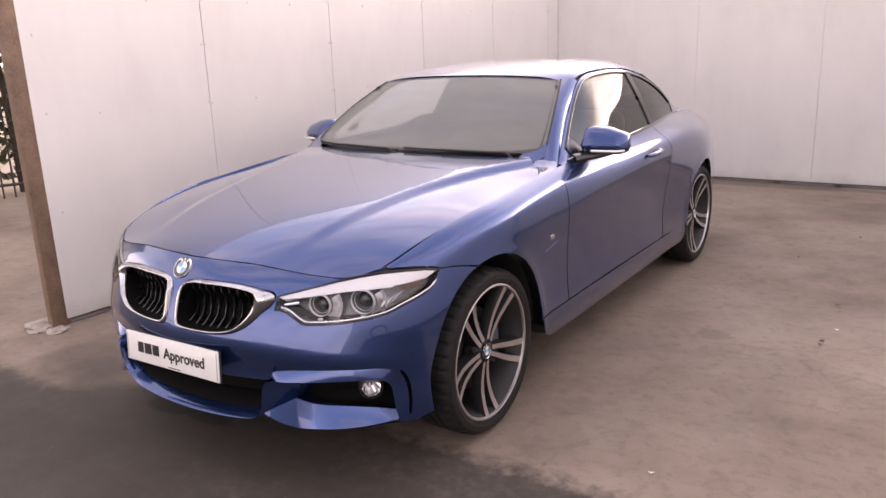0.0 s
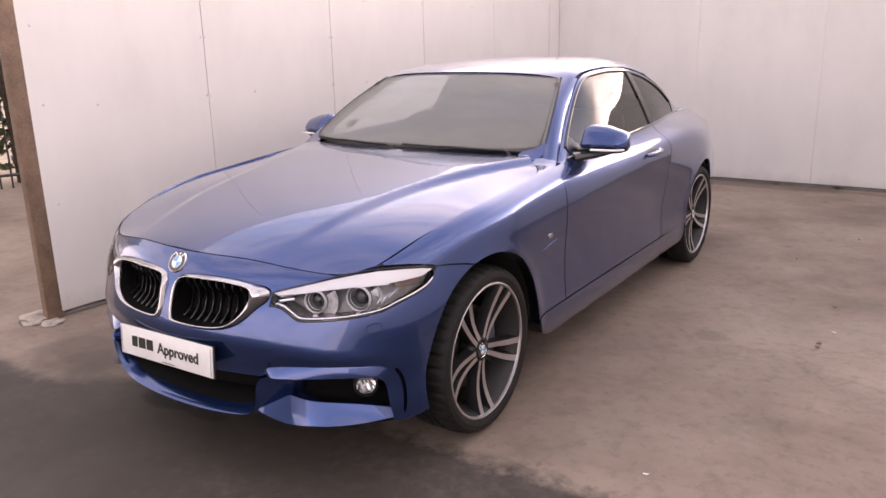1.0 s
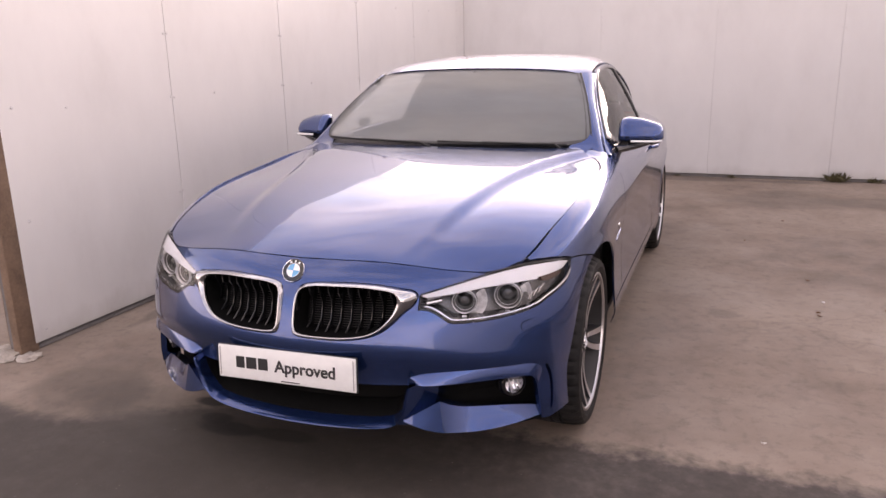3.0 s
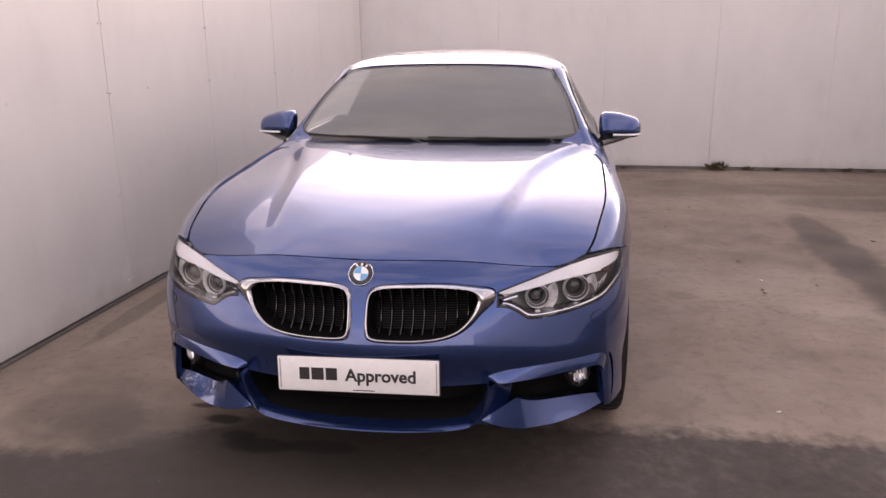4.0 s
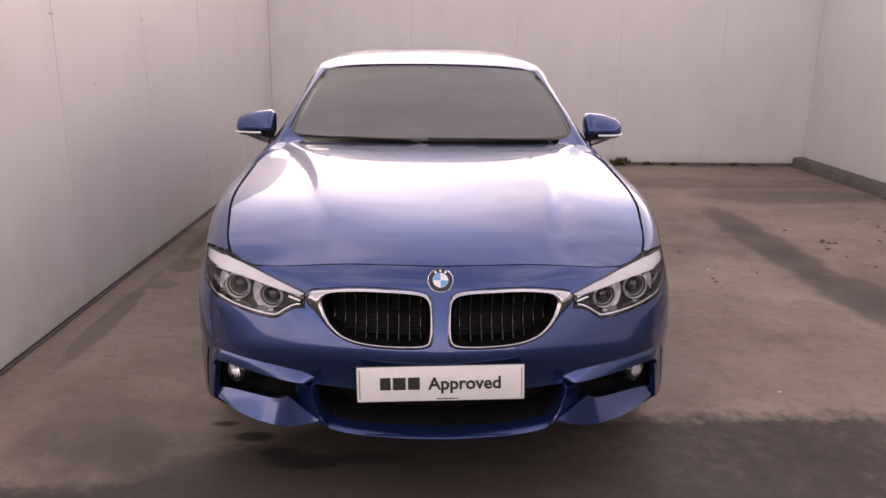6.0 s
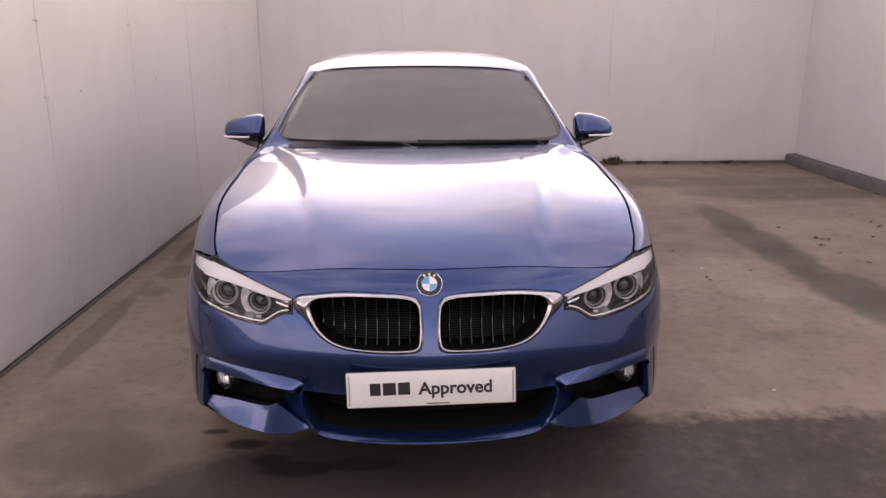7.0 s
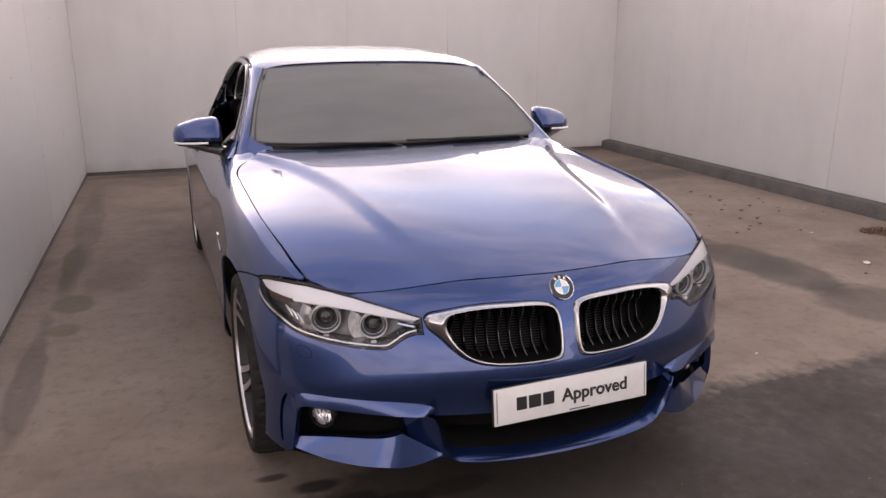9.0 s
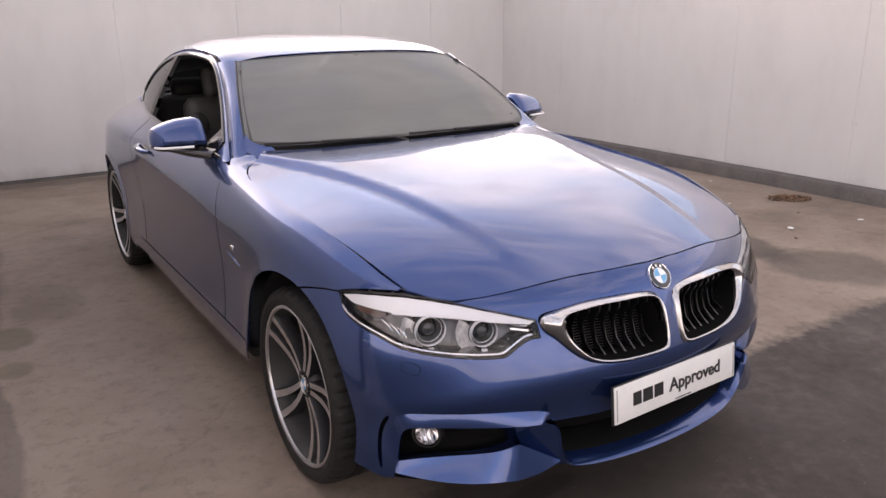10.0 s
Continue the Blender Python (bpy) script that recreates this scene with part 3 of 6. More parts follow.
def screen_surface(f, b):
    """Windscreen: f from -1 to 1 across, b from 0 at the foot to 1 at the roof."""
    f, b = np.broadcast_arrays(np.asarray(f, float), np.asarray(b, float))
    af = np.abs(f)
    x0, x1 = 0.712 * f, 0.556 * f
    y0, y1 = screen_low(0.712 * af), 1.176 + 0.046 * af ** 2.2
    z0, z1 = 0.997 + 0.004 * af, 1.339 - 0.024 * af ** 2.4
    bow = 0.020 * np.sin(np.pi * np.clip(b, 0, 1))
    return np.stack([x0 + (x1 - x0) * b + 0.012 * f * np.sin(np.pi * np.clip(b, 0, 1)), y0 + (y1 - y0) * b - bow * 0.5, z0 + (z1 - z0) * b + bow * 0.8], -1)


def pillar_surface(c, b):
    """The front roof pillar: c from 0 at the windscreen to 1 at the side window, b from foot to roof."""
    c, b = np.broadcast_arrays(np.asarray(c, float), np.asarray(b, float))
    p = screen_surface(1.0 + 0 * b, b)
    yq = 0.70 + (1.30 - 0.70) * b
    q = np.stack([rail_x(yq), yq, rail_z(yq)], -1)
    out = (0.012 * np.sin(np.pi * np.clip(c, 0, 1)))[..., None] * np.array([0.75, -0.35, 0.55])
    return p * (1 - c[..., None]) + q * c[..., None] + out


car = tagged(empty("coupe_car"), "blue metallic two-door coupe parked on stained concrete", "car")

# bonnet
lamp_top = [nose_uv(0.434, 0.697), nose_uv(0.51, 0.718), nose_uv(0.604, 0.743), nose_uv(0.665, 0.756), nose_uv(0.722, 0.7645), nose_uv(0.775, 0.764), nose_uy(-0.400, 0.757), nose_uy(-0.352, 0.747)]
front_half = [(x, hood_line(x)[1] + 0.004) for x in np.linspace(0, 0.585, 19)]
LAMP_JOIN = nose_uv(0.620, 0.7467)
front_half += [(float(q[0]), float(q[1]) + 0.005) for q in nose_surface(np.array([LAMP_JOIN[0], lamp_top[3][0]]), np.array([LAMP_JOIN[1], lamp_top[3][1]]))] + [(0.696, -0.528)]
front_edge = [(-x, y) for x, y in front_half[:0:-1]] + front_half
side_edge = [(float(line_x[0](y)) - 0.0058, y) for y in np.linspace(-0.515, 0.44, 24)] + [(0.790, 0.50), (0.770, 0.55), (0.738, 0.595), (0.700, 0.625)]
rear_edge = [(x, float(screen_low(abs(x))) - 0.045 + 0.022 * (abs(x) / 0.66) ** 4) for x in np.linspace(0.66, -0.66, 25)]
hood = skin("hood", hood_surface, front_edge + side_edge + rear_edge + [(-x, y) for x, y in side_edge[::-1]], PAINT, car, step=0.022, flange=0.014)

# front wings
JOINT = [(-0.345, 0.749), (-0.30, 0.744), (-0.24, 0.734), (-0.165, 0.717)]
wing_top = [(y, 0.022) for y in np.linspace(-0.50, 0.44, 22)]
wing_top += [(0.50, -0.14), (0.55, -0.38), (0.595, -0.80), (0.625, -1.25), (0.70, -1.25), (0.70, -0.30), (0.645, 0.03)]
arch = [(q, r) for q, r in arc(AXLE_F - 0.012, ARCH_F, 0.345, 0.350, False, 60, 0.344) if q > -0.162]
lamp_side = [(-0.352, 0.753), (-0.40, 0.764), (-0.456, 0.771), (-0.50, 0.773)]
wing_loop = wing_top + side_loop([(0.600, 0.80), (0.60, 0.36), (0.335, 0.36)] + arch + JOINT[::-1] + lamp_side)
skin("front_wing", side_surface, wing_loop, PAINT, car, step=0.015, flange=0.007, aspect=0.12, flip=-1, mirror=True)

# doors, quarters and sills
door_loop = [(y, 0.03) for y in np.linspace(0.645, 1.99, 20)] + side_loop([(2.000, 0.93), (2.005, 0.85), (1.99, 0.72), (1.96, 0.60), (1.93, 0.50), (1.92, 0.36), (0.607, 0.36), (0.607, 0.80), (0.625, 0.90)])
DOORS = skin("door", side_surface, door_loop, PAINT, car, step=0.020, aspect=0.12, flip=-1, mirror=True)
arch_back = arc(WHEELBASE, ARCH_R, 0.345, 0.30, True, 40)
quarter = [(y, 0.03) for y in np.linspace(2.00, 3.70, 22)] + side_loop([(3.70, 0.90), (3.70, 0.75), (3.70, 0.60), (3.70, 0.45), (3.70, 0.30)] + arch_back[::-1] + [(1.930, 0.36), (1.937, 0.50), (1.967, 0.60), (1.997, 0.72), (2.012, 0.85), (2.007, 0.93)])
skin("rear_quarter", side_surface, quarter, PAINT, car, step=0.018, aspect=0.12, flip=-1, mirror=True)
sill = side_loop([(y, 0.353) for y in np.linspace(0.330, 2.35, 16)] + [(2.37, 0.30), (2.38, 0.24)] + [(y, 0.222) for y in np.linspace(2.35, 0.50, 14)] + [(0.44, 0.235), (0.385, 0.268), (0.347, 0.315)])
skin("sill_skirt", side_surface, sill, PAINT, car, step=0.035, flange=0.005, aspect=0.12, flip=-1, mirror=True)

# roof, rear window, boot
roof_loop = [(f, 1.180 + 0.045 * abs(f) ** 2.2) for f in np.linspace(-0.90, 0.90, 21)] + [(0.97, 1.25), (0.985, 1.4)] + [(0.985, y) for y in np.linspace(1.5, 2.3, 8)] + [(0.93, 2.42)] + [(f, 2.45 - 0.03 * f * f) for f in np.linspace(0.80, -0.80, 13)] + [(-0.93, 2.42)] + [(-0.985, y) for y in np.linspace(2.3, 1.4, 9)] + [(-0.97, 1.25)]
skin("roof", roof_surface, roof_loop, PAINT, car, step=0.020, aspect=1.0, flip=1)
rear_loop = [(f, 2.47) for f in np.linspace(-0.80, 0.80, 11)] + [(0.84, 2.8), (0.86, 3.1), (0.84, 3.20)] + [(f, 3.22) for f in np.linspace(0.80, -0.80, 11)] + [(-0.84, 3.20), (-0.86, 3.1), (-0.84, 2.8)]
skin("rear_window", roof_surface, rear_loop, GLASS_REAR, car, "tinted rear window", step=0.06)
for s in (1, -1):
    loop = [(s * 0.86, 2.46), (s * 0.985, 2.40), (s * 0.985, 2.7), (s * 0.985, 3.0), (s * 0.97, 3.16), (s * 0.87, 3.20), (s * 0.875, 3.1), (s * 0.855, 2.8)]
    skin("rear_pillar", roof_surface, loop, PAINT, car, step=0.04)


def boot_surface(f, y):
    f, y = np.broadcast_arrays(np.asarray(f, float), np.asarray(y, float))
    x0, z0 = line_x[0](y), line_z[0](y)
    return np.stack([f * x0, y + 0 * f, z0 - 0.014 + 0.030 * (1 - np.abs(f) ** 2.4)], -1)


skin("boot_lid", boot_surface, [(f, 3.27) for f in np.linspace(-0.98, 0.98, 11)] + [(f, 3.72) for f in np.linspace(0.98, -0.98, 11)], PAINT, car, step=0.05)


def tail_surface(f, v):
    f, v = np.broadcast_arrays(np.asarray(f, float), np.asarray(v, float))
    p = side_surface(3.70 + 0 * v, v)
    return np.stack([f * p[..., 0], 3.702 + 0.080 * (1 - np.abs(f) ** 3.2), p[..., 2]], -1)


skin("rear_bumper", tail_surface, [(f, 0.05) for f in np.linspace(-1, 1, 15)] + [(1, 3.0)] + [(f, 5.8) for f in np.linspace(1, -1, 15)] + [(-1, 3.0)], PAINT, car, step=0.06, aspect=0.14, flip=1)
for s in (1, -1):
    loop = [(s * 0.55, 1.05), (s * 0.99, 0.95), (s * 0.99, 1.9), (s * 0.60, 2.0)]
    skin("tail_lamp", tail_surface, loop, RED_LENS, car, "red tail lamp", step=0.06, aspect=0.14, flip=1, rise=0.004)

# screen, pillars, side glass
scr = [(f, 0.01) for f in np.linspace(-0.998, 0.998, 21)] + [(0.998, b) for b in (0.25, 0.5, 0.75)] + [(f, 0.985) for f in np.linspace(0.998, -0.998, 21)] + [(-0.998, b) for b in (0.75, 0.5, 0.25)]
skin("windscreen", screen_surface, scr, GLASS, car, "raked clear windscreen", step=0.06, aspect=0.6, flange=0.0)
frit = [(f, 0.012) for f in np.linspace(-0.98, 0.98, 21)] + [(0.98, b) for b in (0.25, 0.5, 0.75)] + [(f, 0.98) for f in np.linspace(0.98, -0.98, 21)] + [(-0.98, b) for b in (0.75, 0.5, 0.25)]
frit_in = [(f, 0.035 + 0.04 * abs(f) ** 10) for f in np.linspace(-0.965, 0.965, 25)] + [(0.974, b) for b in (0.25, 0.5, 0.75)] + [(f, 0.968) for f in np.linspace(0.965, -0.965, 21)] + [(-0.974, b) for b in (0.75, 0.5, 0.25)]
# the painted foot of the pillar sweeps round the lower corner of the screen
foot = rounded([(1.006, -0.10), (1.006, 0.14), (0.990, 0.095), (0.975, 0.062), (0.950, 0.034), (0.915, 0.014), (0.87, 0.001), (0.85, -0.10)], 1)
skin("pillar_foot", screen_surface, foot, PAINT, car, step=0.012, aspect=0.9, flange=0.012, mirror=True, flip=1, rise=0.004)
skin("windscreen_border", screen_surface, frit, SCREEN_EDGE, car, "dark grey screen border", holes=[frit_in], step=0.03, aspect=0.6, flange=0.0, rise=0.0012)
pil = [(0.01, b) for b in np.linspace(-0.05, 0.985, 20)] + [(0.97, b) for b in np.linspace(0.985, -0.05, 20)]
skin("roof_pillar", pillar_surface, pil, PAINT, car, step=0.011, aspect=0.7, flip=1, mirror=True)
strip("screen_seal", pillar_surface, [(0.03, b) for b in np.linspace(0.10, 0.99, 24)], 0.009, 0.003, BLACK_PLASTIC, car, mirror=True, flip=1)


def frame_top(y):
    """Height on the side glass where the pane ends under the rail."""
    return 1.0 - 0.020 / max(0.06, float(rail_z(y)) - float(line_z[0](y)))


pane_y = list(np.linspace(0.84, 1.965, 22))
pane = [(y, 0.02) for y in pane_y] + [(y + 0.03 * (y > 1.9), frame_top(y)) for y in pane_y[::-1]]
WINDOWS = skin("side_window", glass_side, pane, GLASS_SIDE, None, "tinted door window", step=0.05, aspect=0.3, flange=0.004, mirror=True, flip=1, rise=-0.004)
WINDOWS[0].parent = DOORS[0]
bpy.data.objects.remove(WINDOWS[1])      # the driver's window is lowered
rear_y = list(np.linspace(2.035, 2.78, 14))
rear_pane = [(y, 0.03) for y in rear_y] + [(2.80, 0.10)] + [(y, max(0.12, frame_top(y) - 0.9 * max(0, y - 2.5) ** 1.6)) for y in rear_y[::-1]]
skin("quarter_window", glass_side, rear_pane, GLASS_REAR, car, "tinted rear quarter window", step=0.05, aspect=0.3, flange=0.004, mirror=True, flip=1, rise=-0.004)
surround = [(y, 0.0) for y in np.linspace(0.715, 3.05, 26)] + [(y, 0.985) for y in np.linspace(3.05, 0.715, 30)]
skin("window_surround", glass_side, surround, PAINT, car, holes=[[(0.83, 0.012)] + [(y, 0.012) for y in np.linspace(0.9, 2.8, 16)] + [(2.825, 0.10)] + [(y, max(0.12, frame_top(y) - 0.9 * max(0, y - 2.5) ** 1.6) + 0.015) for y in np.linspace(2.78, 0.83, 26)]], step=0.014, aspect=0.3, flip=1, mirror=True, rise=-0.001)
post = [(1.962, 0.02), (2.036, 0.02), (2.05, 0.5), (2.058, frame_top(2.058)), (1.990, frame_top(1.990)), (1.976, 0.5)]
skin("window_post", glass_side, post, BLACK_PLASTIC, car, "black window post", step=0.02, aspect=0.3, flip=1, mirror=True, rise=0.003)
sail = [(0.835, 0.03), (0.965, 0.03), (0.955, 0.30), (0.93, 0.62), (0.925, frame_top(0.925)), (0.845, frame_top(0.845))]
skin("mirror_sail", glass_side, sail, BLACK_GLOSS, car, "black corner panel behind the mirror", step=0.03, aspect=0.2, flip=1, mirror=True, rise=0.001, flange=0.006)
strip("waist_trim", side_surface, [(y, -0.04) for y in np.linspace(0.78, 2.82, 30)], 0.018, 0.006, BLACK_GLOSS, car, "gloss black waist moulding", mirror=True, flip=-1)
top_line = [(y, frame_top(y) - 0.9 * max(0, y - 2.5) ** 1.6) for y in np.linspace(0.84, 2.76, 40)]
strip("window_trim", glass_side, top_line, 0.014, 0.005, BLACK_GLOSS, car, mirror=True, flip=1)


# ---- the nose: fascia, kidneys, lamps, intakes ----
def flipped(loop):
    return [(-s, z) for s, z in loop[::-1]]


# the lamp's outline, from its inner end along the top to the tip and back below
lamp_low = [nose_uy(-0.357, 0.733), nose_uy(-0.405, 0.690), nose_uv(0.800, 0.655), nose_uv(0.768, 0.634), nose_uv(0.70, 0.617), nose_uv(0.62, 0.607), nose_uv(0.55, 0.605), nose_uv(0.520, 0.613), nose_uv(0.49, 0.634), nose_uv(0.46, 0.648), nose_uv(0.434, 0.650)]
lamp_low = [tuple(q) for q in path_points(lamp_low, 36)]
LAMP = [tuple(q) for q in path_points(lamp_top, 26)] + lamp_low
KIDNEY = rounded([nose_uv(x, z) for x, z in ((0.428, 0.706), (0.36, 0.716), (0.27, 0.728), (0.15, 0.729), (0.06, 0.722), (0.024, 0.705), (0.020, 0.64), (0.022, 0.57), (0.040, 0.554), (0.11, 0.551), (0.21, 0.552), (0.28, 0.561), (0.325, 0.577), (0.360, 0.604), (0.392, 0.640), (0.427, 0.668))], 2)
GRILLE = rounded([nose_uv(x, z) for x, z in ((0.372, 0.700), (0.27, 0.716), (0.15, 0.717), (0.065, 0.711), (0.034, 0.696), (0.031, 0.64), (0.033, 0.580), (0.047, 0.566), (0.11, 0.562), (0.21, 0.563), (0.285, 0.574), (0.330, 0.598), (0.362, 0.640))], 2)
INTAKE = [nose_uv(x, z) for x, z in ((0.0, 0.400), (0.30, 0.393), (0.412, 0.385), (0.408, 0.350), (0.394, 0.312), (0.374, 0.280), (0.345, 0.264), (0.25, 0.258), (0.0, 0.256))]
INTAKE = INTAKE + [(-s, z) for s, z in INTAKE[::-1] if s > 0.001]
SIDE_INTAKE = [nose_uv(x, z) for x, z in ((0.480, 0.412), (0.60, 0.412), (0.70, 0.412), (0.757, 0.406), (0.777, 0.37), (0.788, 0.30), (0.790, 0.238), (0.70, 0.236), (0.60, 0.234), (0.53, 0.240), (0.480, 0.262))]
SLOT = rounded([nose_uv(x, z) for x, z in ((0.798, 0.430), (0.810, 0.39), (0.816, 0.33), (0.814, 0.262), (0.820, 0.262), (0.823, 0.33), (0.817, 0.395), (0.805, 0.434))], 2)

arch_front = [nose_uy(q, r) for q, r in arc(AXLE_F - 0.012, ARCH_F, 0.25, 0.72, True, 44, 0.344) if q < -0.172 and r > 0.215][::-1]
half = [hood_line(x)[0] for x in (0.0, 0.10, 0.20, 0.30, 0.40, 0.48, 0.54, 0.585)]
half += [(s - 0.004, z - 0.003) for s, z in (LAMP_JOIN, lamp_top[2], lamp_top[1], lamp_top[0])] + [(lamp_top[0][0] - 0.004, 0.697), (lamp_low[-1][0] - 0.004, 0.648)]
half += [(s - 0.001, z - 0.0025) for s, z in lamp_low[::-1][1:]]
half += [nose_uy(-0.345, 0.743), nose_uy(-0.30, 0.740), nose_uy(-0.24, 0.730), nose_uy(-0.172, 0.7135)] + arch_front
half += [nose_uv(x, z) for x, z in ((0.812, 0.232), (0.794, 0.236), (0.787, 0.30), (0.777, 0.37), (0.768, 0.395), (0.755, 0.404), (0.70, 0.405), (0.60, 0.402), (0.47, 0.400), (0.417, 0.402), (0.404, 0.397), (0.30, 0.397), (0.0, 0.400))]
loop = half + [(-s, z) for s, z in half[::-1] if s > 0.001]
bumper = skin("front_bumper", nose_surface, loop, PAINT, car, step=0.02, flange=0.022, flip=1,
              holes=[KIDNEY, flipped(KIDNEY), SLOT, flipped(SLOT)])


def nose_point(x, z, out=0.0):
    """The nose's point at x, z, moved out along the plan's normal."""
    s = nose_uv(x, z)[0]
    p, q, r = (nose_surface(np.array([v]), np.array([z]))[0] for v in (s, max(s - 0.02, 0.0), s + 0.02))
    t = r - q
    ln = math.hypot(t[0], t[1])
    return p + np.array([t[1], -t[0], 0]) / ln * out


def tunnel(name, loop, deep, mat, parent, start=0.004):
    """Walls that run back from an opening's edge."""
    q = dense(loop, 0.02)
    w = nose_surface(q[:, 0], q[:, 1])
    n = len(w)
    verts = np.vstack([w + np.array([0, start, 0]), w * np.array([0.99, 1, 1]) + np.array([0, deep, 0])])
    return link_mesh(name, verts, [(k, (k + 1) % n, n + (k + 1) % n, n + k) for k in range(n) if abs(w[k, 0]) + abs(w[(k + 1) % n, 0]) > 0.975], mat, parent)


# the shelf over each side intake, its end running down to the corner of the lip
shelf_top = [nose_point(x, z, -0.003) for x, z in ((0.404, 0.424), (0.430, 0.436), (0.48, 0.444), (0.56, 0.449), (0.66, 0.453), (0.735, 0.454), (0.770, 0.450), (0.790, 0.440), (0.797, 0.420))]
shelf_low = [nose_point(x, z, o) for x, z, o in ((0.414, 0.402, 0.004), (0.436, 0.404, 0.022), (0.48, 0.405, 0.026), (0.56, 0.407, 0.023), (0.66, 0.411, 0.019), (0.730, 0.412, 0.017), (0.757, 0.406, 0.015), (0.772, 0.390, 0.010), (0.780, 0.372, 0.003))]
shelf_mid = [(a * 0.5 + b * 0.5) + (b - a) * 0.0 + np.array([0, -0.003, 0.003]) for a, b in zip(shelf_top, shelf_low)]
shelf_in = [p + np.array([-0.002, 0.045, 0.006]) for p in shelf_low]
loft("intake_frame", [path_points([tuple(p) for p in c], 40) for c in (shelf_top, shelf_mid, shelf_low, shelf_in)], PAINT, bumper, mirror=True, sharp=35)
# edge of the main opening: down from the shelf's end, round the corner and along the lip
EDGE = path_points([(0.417, -0.816, 0.404), (0.407, -0.820, 0.375), (0.399, -0.818, 0.335), (0.386, -0.815, 0.297), (0.366, -0.815, 0.268), (0.335, -0.822, 0.2545), (0.27, -0.838, 0.2490), (0.18, -0.850, 0.2450), (0.09, -0.857, 0.2430), (0.0, -0.859, 0.2420)], 60)
tan = np.gradient(EDGE, axis=0)
nin = np.stack([-tan[:, 2], 0 * tan[:, 0], tan[:, 0]], 1)
nin = -nin / np.linalg.norm(nin, axis=1)[:, None]
nin[-1] = (0, 0, 1)
low_w = smooth(0.40 - EDGE[:, 2], 0.03, 0.13)[:, None]
rings = [EDGE + np.array([0, 0.050, 0]) - nin * 0.004, EDGE + np.array([0, 0.004, 0]) - nin * 0.0030, EDGE + np.array([0, -0.001, 0]), EDGE + np.array([0, 0.004, 0]) + nin * 0.004,
         EDGE + np.array([0, 0.022, 0]) + nin * (0.007 + 0.007 * low_w), EDGE + np.array([0, 0.048, 0]) + nin * (0.009 + 0.013 * low_w)]
both = [np.vstack([r, (r * (-1, 1, 1))[-2::-1]]) for r in rings]
loft("lower_lip", both, PAINT, bumper, sharp=50)
# black from here inwards, in place of the lip's shaded inside
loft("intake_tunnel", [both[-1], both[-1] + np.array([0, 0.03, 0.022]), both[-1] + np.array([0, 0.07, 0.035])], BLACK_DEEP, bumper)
# recessed web between the openings
web_out = path_points([(0.417, -0.814, 0.404), (0.407, -0.818, 0.375), (0.399, -0.816, 0.335), (0.386, -0.813, 0.297), (0.366, -0.813, 0.268)], 16)
web_in = path_points([(0.484, -0.714, 0.412), (0.481, -0.710, 0.380), (0.477, -0.716, 0.345), (0.462, -0.736, 0.295), (0.437, -0.766, 0.250)], 16)
loft("intake_web", [web_out, web_out * 0.5 + web_in * 0.5 + np.array([0.004, 0.008, 0]), web_in, web_in + np.array([0.006, 0.06, 0])], PAINT, bumper, mirror=True, sharp=30)
# blades below the side intakes: an upturned inner facet, then a hollow ledge
blade_low = np.vstack([path_points([(0.392, -0.806, 0.280), (0.452, -0.792, 0.255), (0.513, -0.768, 0.239)], 9), path_points([(0.513, -0.768, 0.239), (0.62, -0.706, 0.234), (0.72, -0.624, 0.239), (0.808, -0.528, 0.251)], 17)[1:]])
blade_top = np.vstack([path_points([(0.393, -0.804, 0.283), (0.447, -0.780, 0.314), (0.499, -0.752, 0.342)], 9), path_points([(0.499, -0.752, 0.342), (0.545, -0.712, 0.314), (0.62, -0.655, 0.300), (0.72, -0.588, 0.290), (0.810, -0.522, 0.272)], 17)[1:]])
hollow = np.concatenate([np.zeros(9), np.sin(np.linspace(0, math.pi, 17)[1:])])[:, None]
blade_rows = [blade_top + np.array([0.002, 0.05, -0.012]), blade_top] + [blade_top * (1 - f) + blade_low * f + hollow * math.sin(math.pi * f) * np.array([0.0005, 0.002, -0.002]) for f in (0.25, 0.5, 0.75, 0.93)] + [blade_low, blade_low + np.array([0.0, 0.012, -0.006]), blade_low + np.array([-0.01, 0.08, -0.004])]
loft("bumper_blade", blade_rows, PAINT, bumper, mirror=True, sharp=40, splits=(8,))
